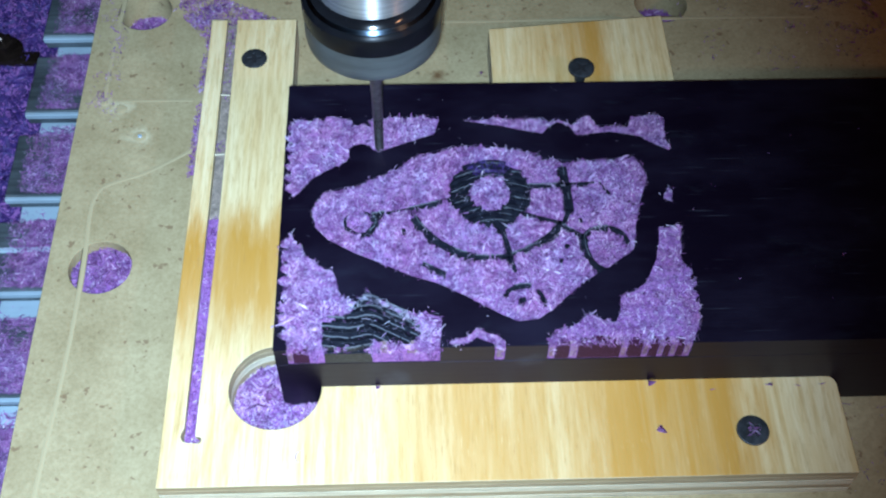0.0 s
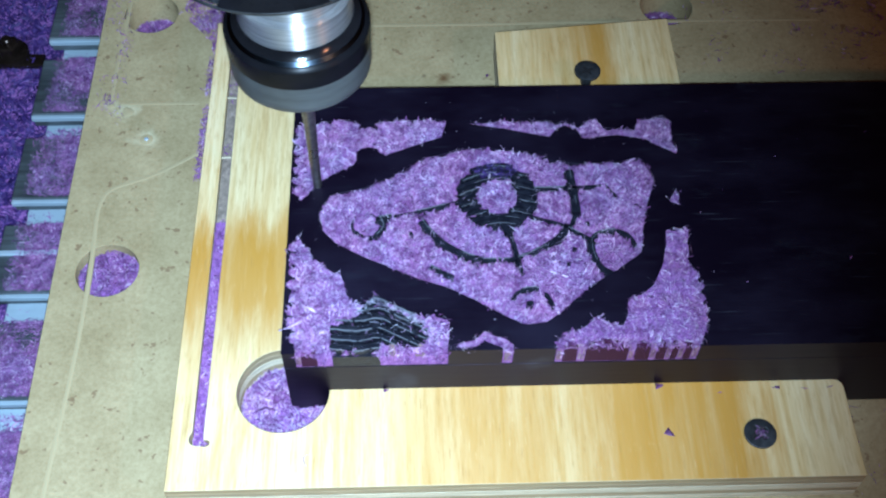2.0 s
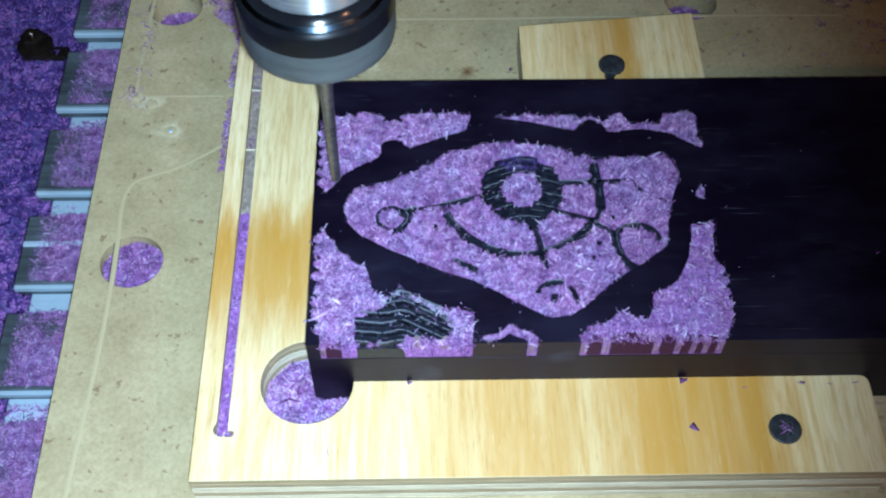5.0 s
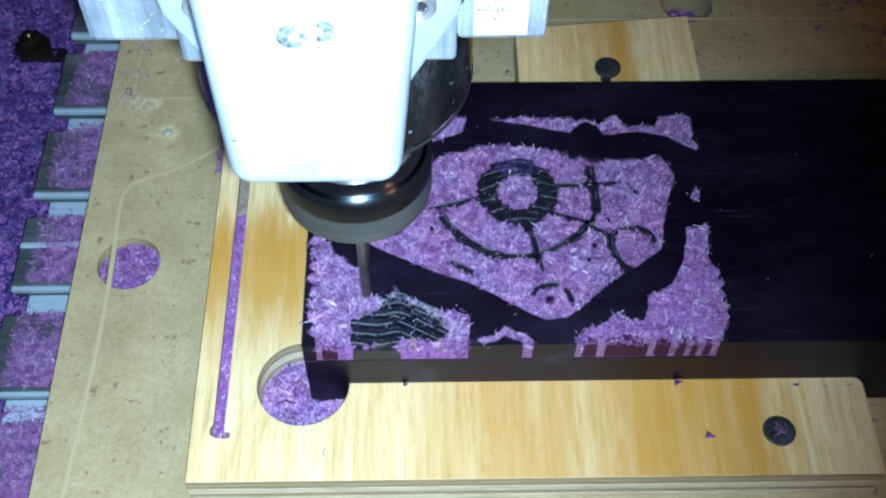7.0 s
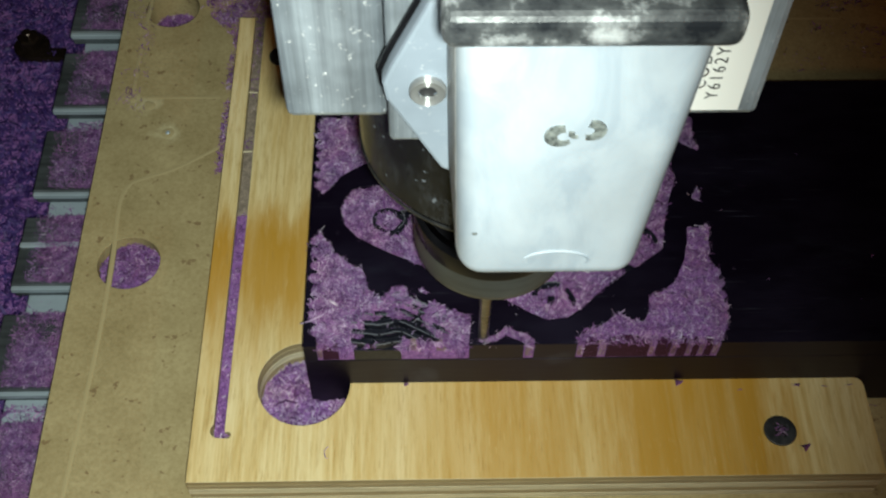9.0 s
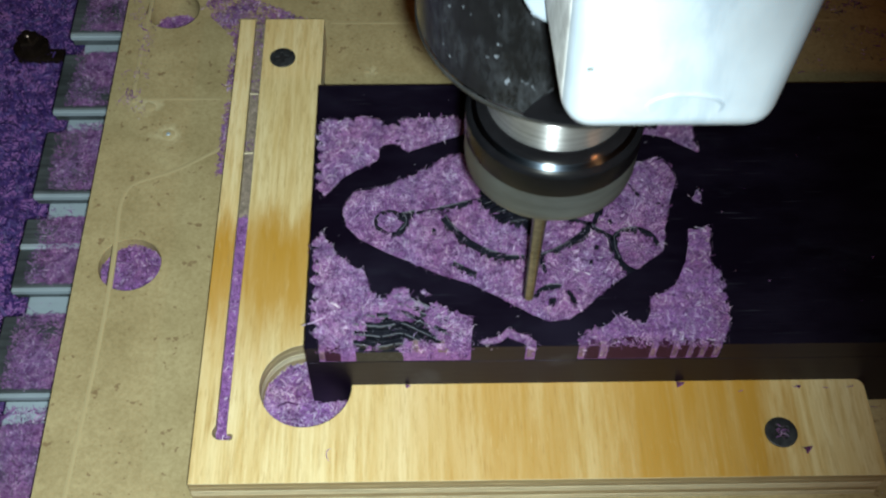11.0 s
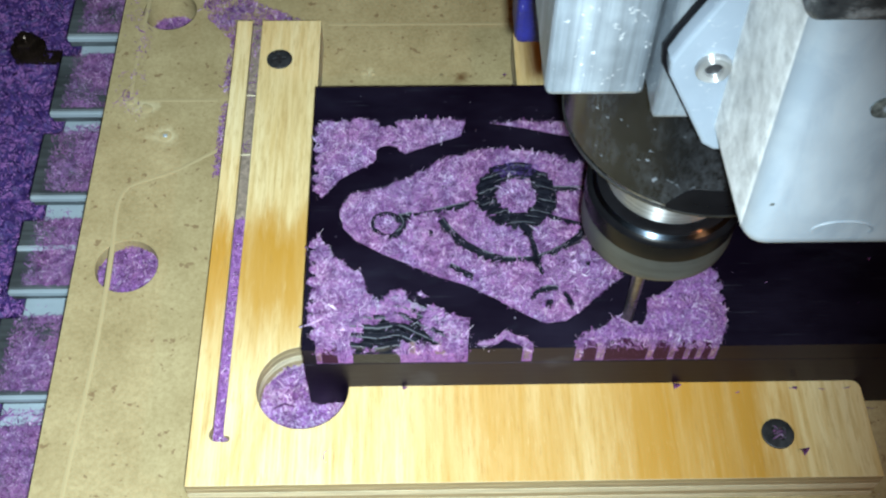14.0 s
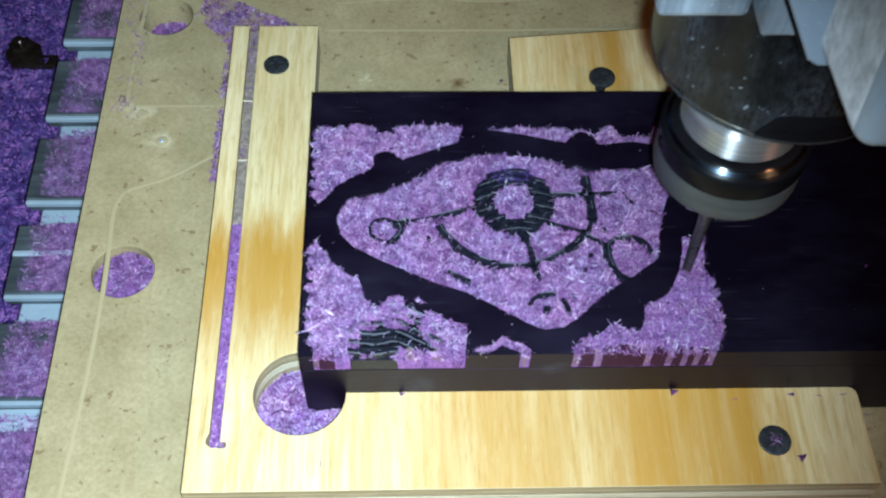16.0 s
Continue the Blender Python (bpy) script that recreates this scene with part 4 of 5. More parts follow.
            for bit in ragged(dense(run, 0.4))[::2]:
                part("burr", ribbon(bit, random.uniform(0.08, 0.2), TOP - 0.0008, TOP + 0.0001), BURR, s, "pale ragged burr")
    for ln in WAVES:
        for run in clip_line(smooth([(x, y - 0.6) for x, y in ln]), lambda p: inside(STRIPED, np.array([[p[0] * MM, p[1] * MM]]))[0]):
            for bit in ragged(run):
                part("burr", ribbon(bit, random.uniform(0.14, 0.28), TOP - 0.0006, TOP + 0.0001), BURR, s, "pale ragged burr")
    part("striped_floor", prism(STRIPED, FLOOR, TOP - 0.0026), RIDGE, s, "dark floor between wavy ridges")
    for ln in WAVES:
        for run in clip_line(smooth(ln), lambda p: inside(STRIPED, np.array([[p[0] * MM, p[1] * MM]]))[0]):
            part("ridge", ribbon(run[::2] + [run[-1]], 1.7, FLOOR, TOP - 0.0003), RIDGE, s, "wavy dark uncut ridge")
    return s


def ribbon_outline(line, width):
    """The closed outline, in metres, of a strip along a line in millimetres."""
    a = np.array(smooth(line), float)
    t = np.gradient(a, axis=0)
    t /= np.linalg.norm(t, axis=1)[:, None] + 1e-9
    q = np.c_[-t[:, 1], t[:, 0]] * width / 2
    return [tuple(p * MM) for p in a + q] + [tuple(p * MM) for p in (a - q)[::-1]]


def pocket_chips():
    for x0, x1 in ((5.4, 6.9), (11.2, 14.2), (33.8, 37.2), (40.4, 46.0), (61.3, 63.5), (75.4, 77.1), (81.2, 83.2), (95.0, 96.5), (100.9, 102.4), (105.2, 106.5), (108.5, 109.9), (112.2, 113.8)):
        mid, half = (x0 + x1) / 2, (x1 - x0) / 2
        pts = [(mid - half, 1.6), (mid - half, 0.15), (mid - half * 0.8, -0.1), (mid + half * 0.8, -0.1), (mid + half, 0.15), (mid + half, 1.6)]
        plug = part("edge_plug", plate([[(x * MM, y * MM) for x, y in pts]], FLOOR + 0.0012, TOP - 0.0008, 0.0002), CHIP_FLUSH if half < 1.2 else PACKED)
        tagged(plug, "pinkish chips pressed flush into a notch of the slab edge", "plastic chips", "pocket chips", "stuff")
        n = int((x1 - x0) * (14 if half < 1.2 else 46))
        u = rng.random(n) ** (3.0 if half < 1.2 else 1.2)
        spots = np.c_[(mid + (rng.random(n) - 0.5) * 1.9 * half * (1.0 - 0.35 * u)) * MM, rng.normal(-0.0001, 0.00018, n), TOP - 0.0004 - u * 0.0056]
        part("shavings", shavings(spots, 0.00095), CHIP, plug)
    for nm, poly, rise in (("corner", P1, 0.0007), ("heart", P2, 0.0008), ("front", P3, 0.0007), ("wedge", P4, 0.0004), ("end", P5, 0.0007), ("rim", P6, 0.0004), ("nick", P8, 0.0003)):
        f = part("pocket_chips", strew(poly, {"end": 9, "heart": 18}.get(nm, 26), TOP - 0.0006, rise, 0.00092, bare, 0.003, width=0.24), CHIP)
        tagged(f, "fluffy violet plastic shavings filling a milled pocket", "plastic chips", "pocket chips", "stuff")
        low = part("packed_layer", prism(poly, FLOOR + 0.0001, TOP - 0.0031 if nm in ("heart", "front") else TOP - 0.0012), PACKED, f)
        part("long_shavings", strew(poly, {"end": 1.1, "heart": 1.9}.get(nm, 3.2), TOP - 0.0001, rise, 0.00115, bare, 0.012, width=0.11, bend=1.6), CHIP_HAIR, f, "pale curled hairs")
        if nm in ("heart", "front"):
            part("shavings", strew(poly, 11, TOP - 0.0017, rise, 0.0011, bare, 0.003), CHIP, f)
    hair = part("stray_shavings", strew(STRIPED, 0.4, TOP - 0.0010, 0.0004, 0.0010, width=0.09, bend=1.4), CHIP_PALE)
    tagged(hair, "pale stray shavings lying between wavy ridges", "plastic chips", "pocket chips", "stuff")
    edge = outline([(20.5, 12.6), (26.9, 17.6), (30.4, 15.4), (38.0, 11.6), (42.4, 7.6), (44.5, 4.0), (42.5, 2.0), (40.0, 6.6), (36.0, 9.8), (30.5, 13.0), (26.6, 15.4), (21.5, 11.2)])
    fuzz = part("pale_fuzz", strew(edge, 5.0, TOP - 0.0001, 0.0004, 0.0010, width=0.11, bend=1.4), CHIP_PALE)
    tagged(fuzz, "pale bluish fuzz along the torn ridge ends", "plastic chips", "pocket chips", "stuff")
    top = [(3 * MM, 1 * MM), (120 * MM, 1 * MM), (120 * MM, 93 * MM), (3 * MM, 93 * MM)]
    dust = part("slab_dust", strew(top, 0.014, TOP + 0.00015, 0.00004, 0.0004, lift=0.2, width=0.2), CHIP_PALE)
    tagged(dust, "fine pale dust on the black slab", "plastic chips", "pocket chips", "stuff")
    far = [(120 * MM, 1 * MM), (320 * MM, 1 * MM), (320 * MM, 93 * MM), (120 * MM, 93 * MM)]
    dust = part("slab_dust", strew(far, 0.003, TOP + 0.00015, 0.00004, 0.0005, lift=0.2, width=0.2), CHIP)
    tagged(dust, "few violet specks on the black slab", "plastic chips", "pocket chips", "stuff")
    ringpoly = arc(*RING, 11.2 * MM, 0, 354, 59)
    hair = part("stray_shavings", strew(ringpoly, 0.2, TOP - 0.0004, 0.0003, 0.0013, width=0.08, bend=1.4), CHIP_PALE)
    tagged(hair, "pale stray shavings on a dark ring", "plastic chips", "pocket chips", "stuff")
    crown = arc(*RING, 12.2 * MM, 55, 125, 20) + arc(*RING, 6.8 * MM, 125, 55, 20)
    fuzz = part("pale_fuzz", strew(crown, 5.0, TOP - 0.0002, 0.0004, 0.0012, width=0.10), CHIP_BLUE)
    tagged(fuzz, "bluish fuzz caught on the ring's far side", "plastic chips", "pocket chips", "stuff")
    for i, (w, ln) in enumerate(LINES):
        if len(ln) > 2 and i % 2 == 0:
            side = ribbon_outline(ln, w + 1.0)
            f = part("stray_shavings", strew(side, 0.8, TOP - 0.0001, 0.0003, 0.0010, width=0.09, bend=1.4), CHIP_PALE if i % 4 else CHIP_HAIR)
            tagged(f, "pale hairs strewn across a dark ridge", "plastic chips", "pocket chips", "stuff")


def chip_clump(rx, ry):
    """A mound of shavings that the cutter pushes along."""
    blob = [(rx * MM * math.cos(a) * (1 + 0.16 * math.sin(3 * a + 1)), ry * MM * math.sin(a) * (1 + 0.14 * math.cos(4 * a))) for a in np.linspace(0, 2 * math.pi, 30, endpoint=False)]
    c = part("chip_clump", strew(blob, 34, 0.0, 0.0006, 0.00092, width=0.24), CHIP)
    low = [(x * 0.9, y * 0.9) for x, y in blob]
    part("packed_layer", prism(low, -0.0030, -0.0004), PACKED, c)
    part("long_shavings", strew(blob, 2.5, 0.0002, 0.0005, 0.0010, width=0.10, bend=1.5), CHIP_PALE, c, "pale fuzzy hairs")
    return tagged(c, "mound of fluffy violet shavings pushed over the ridges", "plastic chips", "chip clumps", "stuff")


TUFT = chip_clump(3.4, 2.6)
CLUMPS = [chip_clump(6.4, 4.0), chip_clump(6.2, 4.4), chip_clump(4.4, 5.6), chip_clump(2.8, 4.4)]


def flake(scale=1.0):
    bm = bmesh.new()
    rows = []
    for k in range(5):
        u = k / 4
        w = (2.7 * (1 - u) ** 0.8 + 0.25) * scale
        rows.append([bm.verts.new(((u - 0.5) * 3.4 * scale * MM, s * w * MM * 0.5, (0.25 + 1.2 * (u - 0.4) ** 2 + (1.1 * (1 - u) if s == 0.1 else 0.0)) * MM * scale)) for s in (-1, 0.1, 1)])
    for a, b in zip(rows, rows[1:]):
        for k in range(2):
            bm.faces.new((a[k], b[k], b[k + 1], a[k + 1]))
    r = bmesh.ops.solidify(bm, geom=bm.faces[:], thickness=0.0002)
    f = part("plastic_flake", bm, CHIP)
    return tagged(f, "single curled violet plastic flake on the plywood", "plastic chip", "single flakes")


FLAKE = flake(0.8)
for fx, fy, fz, fs, fr in ((106, -1.2, 0.2, 0.75, 8), (139.2, -2.3, 0.2, 0.4, 160), (29.2, -0.8, 0.2, 0.45, 10), (65, 131.6, -13.0, 0.5, 50), (161, 27.5, 20.8, 0.4, 20)):
    f = flake(fs)
    f.matrix_world = pose(fx * MM, fy * MM, fz * MM, 0, 0, fr)


def curl(x, y, r, a0, a1, mat, label):
    """A thin curled hair of plastic lying on the plywood."""
    line = [(px, py, (0.12 + 0.5 * math.sin(math.pi * k / 12)) * MM) for k, (px, py) in enumerate(arc(0, 0, r * MM, a0, a1, 12))]
    bm = bmesh.new()
    rings = []
    for k, c in enumerate(line):
        th = (0.05 + 0.09 * math.sin(math.pi * k / 12)) * MM
        away = Vector((c[0], c[1], 0)).normalized()
        rings.append([bm.verts.new(Vector(c) + away * th * math.cos(w) + Vector((0, 0, th * math.sin(w)))) for w in (0, 1.57, 3.14, 4.71)])
    for g0, g1 in zip(rings, rings[1:]):
        for k in range(4):
            bm.faces.new((g0[k], g1[k], g1[(k + 1) % 4], g0[(k + 1) % 4]))
    bm.faces.new(rings[0])
    bm.faces.new(rings[-1][::-1])
    bmesh.ops.recalc_face_normals(bm, faces=bm.faces[:])
    h = part("plastic_curl", bm, mat)
    h.location = (x * MM, y * MM, 0.0)
    return tagged(h, label, "plastic chip", "single flakes")


curl(9.2, -21.4, 2.2, 120, 235, CHIP_HAIR, "pale lavender curled shaving on the plywood")
for cx, cy, ca0, ca1 in ((139.0, -1.2, 215, 320), (147.2, -1.5, 225, 300), (153.8, -1.2, 240, 330), (122.6, -2.2, 250, 310)):
    curl(cx, cy, 1.6, ca0, ca1, CHIP, "thin violet curl at the plywood's edge")


def bed_bolt():
    e = empty("bed_bolt")
    part("washer", lathe([(0.004, 0), (0.0085, 0), (0.0085, 0.0022), (0.004, 0.0022)], 28), RUSTY, e, "oily brown washer")
    part("nut", lathe([(0.0, 0.0022), (0.0058, 0.0022), (0.0058, 0.0075), (0.0048, 0.0083), (0.0, 0.0083)], 6, 20), RUSTY, e, "dark hexagon nut")
    part("stud", lathe([(0.0, 0.008), (0.0026, 0.008), (0.0026, 0.0105), (0.0020, 0.0112), (0.0, 0.0112)], 20), RUSTY, e, "dark threaded stud")
    part("strap", box(-0.006, 0.016, -0.007, 0.001, -0.003, -0.0001, 0.0008), RUSTY, e, "oily brown clamp strap")
    e.scale = (0.85, 0.85, 0.85)
    e.location = (-125.5 * MM, 186.5 * MM, SUMP + 0.0070)
    tagged(e, "oily dark bolt with nut and washer beside the bed", "bolt")


# ---- the spindle head; its origin is the centre of the nut's lower face ----
def spindle_head():
    e = empty("spindle_head")
    tagged(e, "milling spindle with steel collet nut, aluminium clamp and white housing", "spindle")

    def p(name, data, mat, label="", parent=None):
        return part(name, data, mat, parent or e, label)

    mm = lambda prof: [(r * MM, z * MM) for r, z in prof]
    p("cutter", lathe(mm([(0, -55.2), (1.25, -55.2), (1.35, -48), (1.6, -26), (1.95, -14), (2.0, 3), (0, 3)]), 32), CUTTER, "slim tapered carbide cutter")
    nut = p("collet_nut", lathe(mm([(2.3, 0.0), (6, -0.8), (14.6, -0.8), (16.6, -0.2), (17.7, 1.2), (18.0, 3.0), (18.0, 9.4)]), 96), BAND, "grey collet nut")
    p("nut_collar", lathe(mm([(18.0, 9.4), (18.15, 9.8), (18.15, 15.0), (17.6, 15.8), (17.0, 16.2)]), 96), BLACKED, "blackened nut collar", nut)
    p("nut_chamfer", lathe(mm([(17.0, 16.2), (16.2, 16.9), (16.0, 16.9)]), 96), BLUISH, "bluish nut chamfer", nut)
    p("nut_face", lathe(mm([(16.0, 16.9), (15.2, 17.6), (14.6, 18.6), (14.2, 18.8)]), 96), GROOVE, "glossy dark nut groove", nut)
    p("spindle_nose", lathe(mm([(14.2, 18.6), (14.2, 25.6), (13.6, 26.2), (12.8, 26.4), (12.8, 31.0), (12.2, 31.4), (11.8, 34.0), (13.6, 35.0), (15.0, 36.0), (15.0, 51.8), (0, 51.8)]), 96), STEEL, "polished steel spindle nose")
    body = p("spindle_body", lathe(mm([(0, 51.0), (25.7, 51.0), (26.85, 52.0), (26.85, 150.0), (0, 150.0)]), 96), BODY, "dusty black spindle housing")
    body.location = (-1.1 * MM, -9 * MM, 0)
    p("rim", lathe(mm([(26.6, 50.4), (26.98, 50.6), (27.08, 51.2), (26.86, 51.6)]), 96), RIM, "worn rim", body)
    bite = bmesh.new()
    grid = []
    for i in range(19):
        u = i / 18
        az = radians(-112 + 50 * u)
        top = 51.6 + 7.0 * min(1.0, math.sin(math.pi * min(0.5, u * 2.2 + 0.02))) * (1.0 if u < 0.8 else 1.0 - (u - 0.8) * 2.5)
        grid.append([bite.verts.new((r * math.cos(az) * MM, r * math.sin(az) * MM, z * MM)) for r, z in ((26.75, 51.3), (26.99, 51.3), (26.99, top), (26.75, top + 0.2))])
    for g0, g1 in zip(grid, grid[1:]):
        for k in range(4):
            bite.faces.new((g0[k], g1[k], g1[(k + 1) % 4], g0[(k + 1) % 4]))
    bmesh.ops.recalc_face_normals(bite, faces=bite.faces[:])
    p("black_patch", bite, BLACKED, "plain black patch along the lower edge", body)
    clamp = p("clamp", box(-37.0 * MM, -21.2 * MM, -37.5 * MM, 20 * MM, 85.5 * MM, 150 * MM, 0.0012), ALU, "milled aluminium clamp side")
    p("clamp", box(21.2 * MM, 35.7 * MM, -37.5 * MM, 20 * MM, 85.5 * MM, 150 * MM, 0.0012), ALU, "milled aluminium clamp side")
    p("clamp_boss", box(-21.1 * MM, 21.1 * MM, -44 * MM, 20 * MM, 87.5 * MM, 150 * MM, 0.0008), ALU, "milled aluminium clamp centre")
    hexa = [(-11.5, 84.6), (-13.5, 86.0), (-21.2, 101.0), (-21.6, 104.0), (-20.5, 107.0), (-12.0, 126.0), (12.0, 126.0), (20.5, 107.0), (21.6, 104.0), (21.2, 101.0), (13.5, 86.0), (11.5, 84.6)]
    me = plate([[(x * MM, z * MM) for x, z in hexa]], 44.1 * MM, 48.0 * MM, 0.0006)
    me.transform(Matrix.Rotation(radians(90), 4, "X"))
    # Slightly larger black plate draws the shadow line round the flange.
    shadow_me = plate([[(x * 1.035 * MM, ((z - 105) * 1.03 + 105) * MM) for x, z in hexa]], 44.05 * MM, 45.2 * MM, 0.0002)
    shadow_me.transform(Matrix.Rotation(radians(90), 4, "X"))
    p("flange_shadow", shadow_me, BLACKED, "black plate drawing the seam shadow round the flange")
    fl = p("flange", me, PALE, "pale flange with two bolts")
    for x in (-15.4, 15.4):
        b = p("bolt", lathe(mm([(1.7, 0.4), (1.7, 1.3), (3.0, 1.5), (3.3, 1.0), (3.3, -1.0)]), 32), STEEL, "bright socket bolt", fl)
        b.matrix_basis = pose(x * MM, -48.0 * MM, 103.2 * MM, 90, 0, 0) @ Matrix.Diagonal((0.78, 0.78, 0.7, 1))
        w = part("socket", lathe(mm([(0, 0.45), (1.75, 0.45), (1.75, 0.3)]), 6), RECESS, b)
    bm = bmesh.new()
    lo = [(-12.8, -44.2), (13.0, -44.2), (13.0, -67.0), (-11.9, -67.0)]
    hi = [(-13.8, -44.2), (16.9, -44.2), (16.9, -65.0), (-12.9, -65.0)]
    vl = [bm.verts.new((x * MM, y * MM, 84.1 * MM)) for x, y in lo]
    vh = [bm.verts.new((x * MM, y * MM, 129.0 * MM)) for x, y in hi]
    bm.faces.new(vl)
    bm.faces.new(vh[::-1])
    for k in range(4):
        bm.faces.new((vl[k], vh[k], vh[(k + 1) % 4], vl[(k + 1) % 4]))
    bmesh.ops.recalc_face_normals(bm, faces=bm.faces[:])
    up = [ed for ed in bm.edges if abs(ed.verts[0].co.z - ed.verts[1].co.z) > 0.02 and ed.verts[0].co.y < -0.06]
    low = [ed for ed in bm.edges if ed.verts[0].co.z < 0.09 and ed.verts[1].co.z < 0.09 and not (ed.verts[0].co.y > -0.05 and ed.verts[1].co.y > -0.05)]
    bmesh.ops.bevel(bm, geom=up + low, offset=0.0036, segments=6, profile=0.5, affect="EDGES")
    for fc in bm.faces:
        fc.smooth = True
        fc.material_index = 1 if fc.normal.x < -0.95 else 0
    for ed in bm.edges:
        ed.smooth = ed.calc_face_angle(0) < radians(40)
    house = p("housing", bm, WHITE, "white plastic housing")
    house.data.materials.append(SCUFFED_BRIGHT)
    house.matrix_basis = Matrix.Translation((0, -2.25 * MM, 5.4 * MM)) @ Matrix.Diagonal((0.974, 1, 0.974, 1))
    p("housing_cap", box(-14.6 * MM, 18.6 * MM, -66.2 * MM, -44.1 * MM, 128.6 * MM, 134 * MM, 0.0016, 4), GRIME, "grimy metal cap", house)
    for x, r, a0, a1 in ((-0.2, 1.9, 75, 320), (1.7, 0.9, 150, 290), (3.6, 1.8, -110, 95)):
        cres = arc(0, 0, r * MM, a0, a1, 14) + arc(0.25 * r * MM * (1 if a1 > 200 else -1), 0, r * 0.42 * MM, a1, a0, 14)
        q = part("crescent_mark", plate([cres], -0.0003, 0.00012), MARK, house, "grey green crescent mark")
        q.matrix_basis = pose(x * MM, (-65.72 + 0.01 * x) * MM, (114.1 + 0.25 * x) * MM, 92.5, 0, 0)
    q = part("dimple", lathe(mm([(0, 0.05), (0.25, 0.08), (0.36, 0.0)]), 12), MARK, house)
    q.matrix_basis = pose(-9.8 * MM, -66.42 * MM, 95.1 * MM, 92, 0, 0)
    oval = [[(a * math.cos(w) * MM, b * math.sin(w) * MM) for w in np.linspace(0, 2 * math.pi, 40, endpoint=False)] for a, b in ((4.6, 2.2), (4.1, 1.75))]
    q = part("embossed_oval", plate(oval, -0.0003, 0.00006, 0.0001), WHITE, house, "raised oval in the plastic")
    q.matrix_basis = pose(1.6 * MM, -66.78 * MM, 89.3 * MM, 92.6, 0, 0)
    lab = p("label", box(24.0 * MM, 32.4 * MM, -37.9 * MM, -37.52 * MM, 87.1 * MM, 140 * MM, 0.0001, 1), PAPER, "white paper label with black print")
    for txt, x, z in (("COD", 26.2, 92.0), ("Y6162Y00", 28.5, 89.7)):
        cu = bpy.data.curves.new("print", "FONT")
        cu.body, cu.size, cu.extrude, cu.space_character = txt, 0.0028, 0.00002, 1.3
        ob = new("print", cu)
        tm = bpy.data.meshes.new_from_object(ob.evaluated_get(bpy.context.evaluated_depsgraph_get()))
        bpy.data.objects.remove(ob)
        tm.materials.clear()
        tm.transform(pose(x * MM, -37.95 * MM, z * MM, 90, -90, 0))
        part("print", tm, INK, lab)
    p("back_plate", box(-34.6 * MM, 34.6 * MM, 25.2 * MM, 36 * MM, 34.5 * MM, 150 * MM, 0.0015), BLUE, "dark blue painted back plate")
    p("bridge", box(-20 * MM, 20 * MM, 20.05 * MM, 25.15 * MM, 90 * MM, 148 * MM, 0.0008), ALU, "aluminium spacer")
    return e


room()
machine_base()
slotted_bed()
board()
loose_chips()
fence()
stop_block()
slab()
pocket_chips()
bed_bolt()
HEAD = spindle_head()

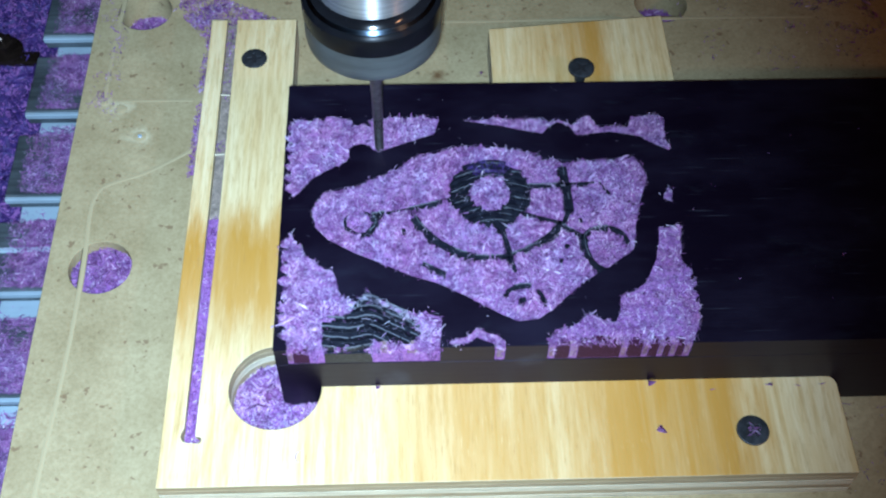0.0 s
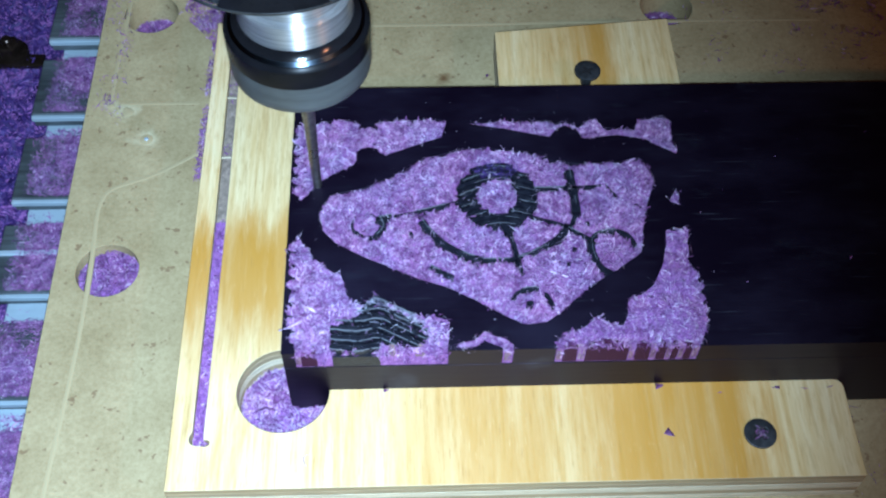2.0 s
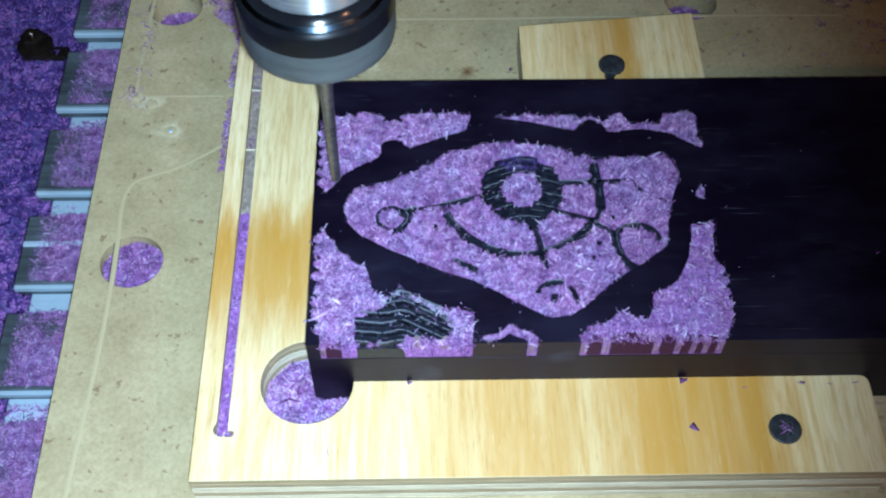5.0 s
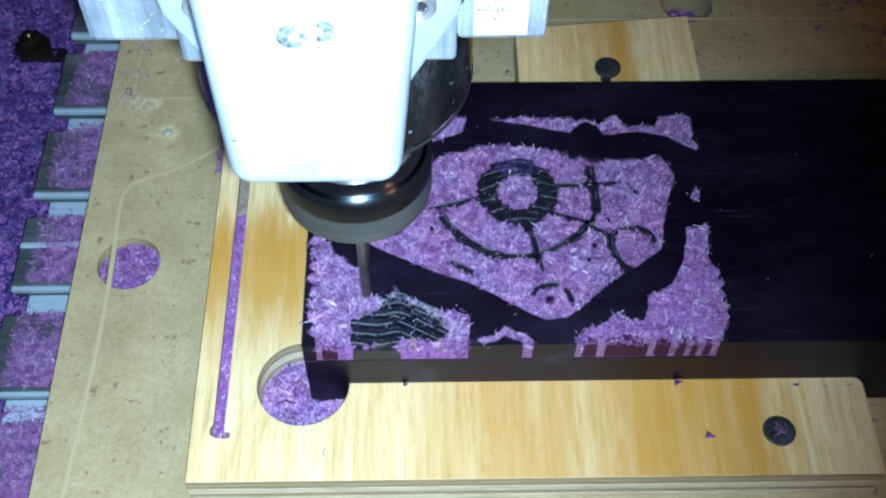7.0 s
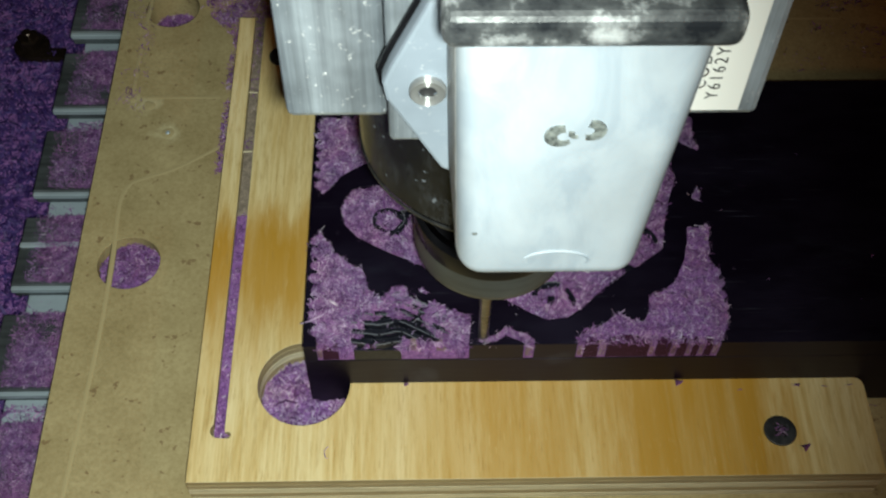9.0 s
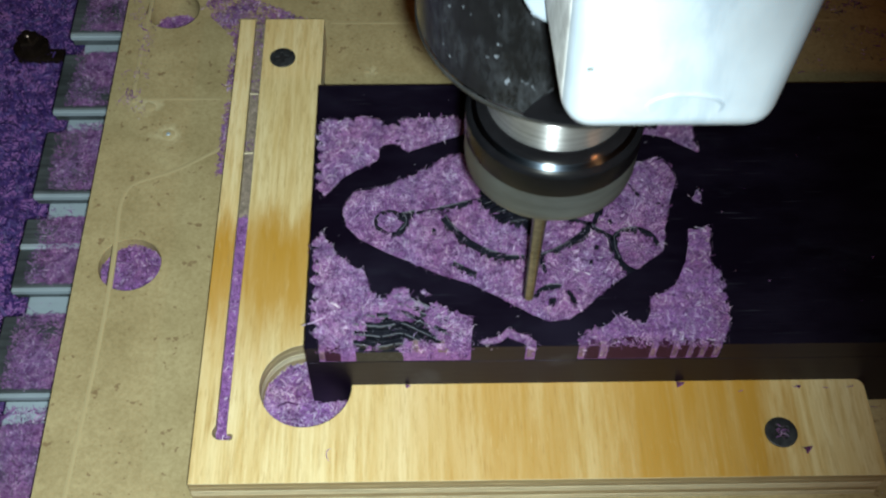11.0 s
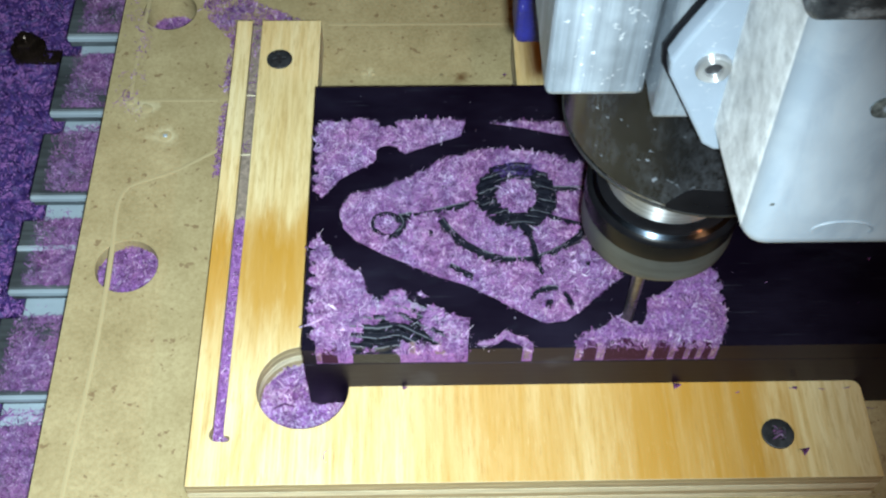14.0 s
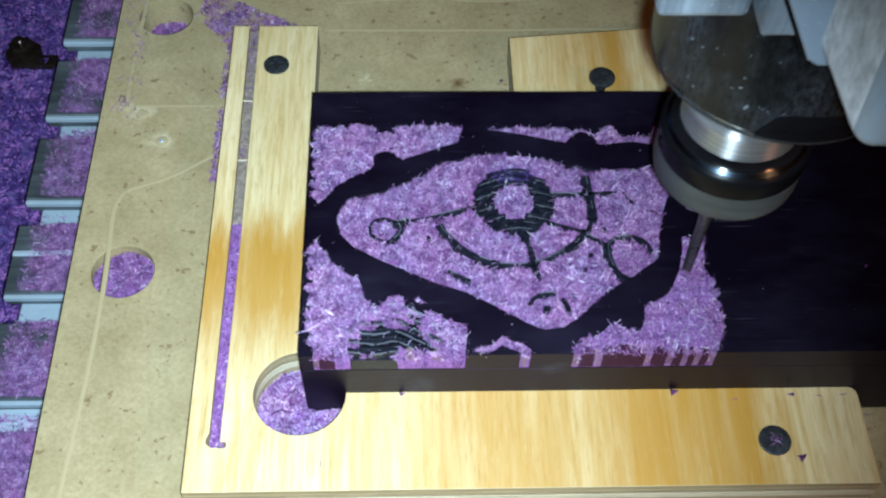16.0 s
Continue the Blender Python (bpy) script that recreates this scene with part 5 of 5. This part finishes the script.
HEAD_ROWS = [
    (0, 30.0, 69.2, 67.3),
    (0.5, 25.9, 72.5, 66.0),
    (1, 20.2, 67.2, 70.1),
    (1.5, 19.0, 62.5, 69.5),
    (2, 9.7, 56.5, 71.1),
    (2.5, 4.3, 51.2, 70.4),
    (3, 5.0, 45.0, 91.4),
    (3.3, 4.7, 48.9, 98.6),
    (3.5, 3.6, 56.1, 96.7),
    (4, 4.9, 36.3, 107.1),
    (4.2, 6.3, 33.6, 107.3),
    (4.7, 8.5, 38.0, 104.0),
    (5.2, 10.5, 43.0, 84.0),
    (5.7, 12.3, 40.0, 67.0),
    (6.3, 16.3, 26.5, 66.0),
    (6.5, 17.1, 23.3, 67.6),
    (7, 18.8, 16.5, 68.5),
    (7.5, 24.4, 16.3, 67.6),
    (8, 35.2, 18.4, 64.4),
    (8.5, 46.1, 8.3, 66.7),
    (9, 50.0, 2.3, 66.0),
    (9.2, 52.3, 0.2, 68.9),
    (9.8, 57.0, 0.5, 69.0),
    (10.5, 59.5, 1.5, 74.0),
    (11, 60.0, 1.5, 98.0),
    (11.3, 65.9, 1.3, 104.0),
    (11.5, 76.6, -0.5, 104.3),
    (12, 78.3, 0.6, 96.8),
    (12.5, 81.1, 9.8, 75.6),
    (13, 77.8, 1.3, 74.1),
    (13.5, 78.9, 0.8, 67.8),
    (14, 89.9, 8.7, 65.0),
    (14.5, 94.8, 8.7, 63.7),
    (15, 99.1, 12.7, 63.1),
    (15.5, 99.4, 17.4, 64.6),
    (16, 109.9, 27.3, 65.7),
]


def motions():
    walk(HEAD, [(t, pose(x * MM, y * MM, z * MM)) for t, x, y, z in HEAD_ROWS])
    # shavings pushed over the ridges as the cutter goes by
    level = TOP * 1000 - 0.4
    for clump, t0, t1, a, b in ((CLUMPS[0], 7.1, 7.9, (10.5, 17.0), (19.2, 12.6)), (CLUMPS[1], 7.4, 8.2, (10.0, 10.0), (28.5, 13.4)), (CLUMPS[2], 7.9, 8.7, (44.0, 5.5), (38.9, 7.2)), (CLUMPS[3], 7.2, 8.0, (10.2, 7.0), (14.9, 7.6))):
        rows = [(0, pose(a[0] * MM, a[1] * MM, (level - 1.0) * MM)), (t0, pose(a[0] * MM, a[1] * MM, (level - 1.0) * MM)),
                (t1, pose(b[0] * MM, b[1] * MM, level * MM, 0, 0, 25)), (16, pose(b[0] * MM, b[1] * MM, level * MM, 0, 0, 25))]
        walk(clump, rows)
    walk(TUFT, [(0, pose(23.4 * MM, 43.4 * MM, (level + 0.1) * MM)), (1.5, pose(23.0 * MM, 43.8 * MM, (level + 0.1) * MM, 0, 0, 5)), (4.2, pose(21.2 * MM, 46.0 * MM, level * MM, 0, 0, 20)),
                (6.2, pose(18.6 * MM, 47.6 * MM, (level - 0.4) * MM, 0, 0, 35)), (16, pose(18.6 * MM, 47.6 * MM, (level - 0.4) * MM, 0, 0, 35))])
    walk(FLAKE, [(0, pose(107.0 * MM, -16.0 * MM, 0.0002, 0, 0, -40)), (4.2, pose(107.0 * MM, -16.0 * MM, 0.0002, 0, 0, -40)), (6.3, pose(109.3 * MM, -16.3 * MM, 0.0002, 0, 0, -60)),
                 (7.0, pose(112.6 * MM, -17.8 * MM, 0.0002, 0, 0, -20)), (7.9, pose(113.5 * MM, -18.0 * MM, 0.0002, 0, 0, 0)), (8.3, pose(137.9 * MM, -21.3 * MM, 0.0002, 0, 0, 30)), (16, pose(138.4 * MM, -21.7 * MM, 0.0002, 0, 0, 30))])


motions()
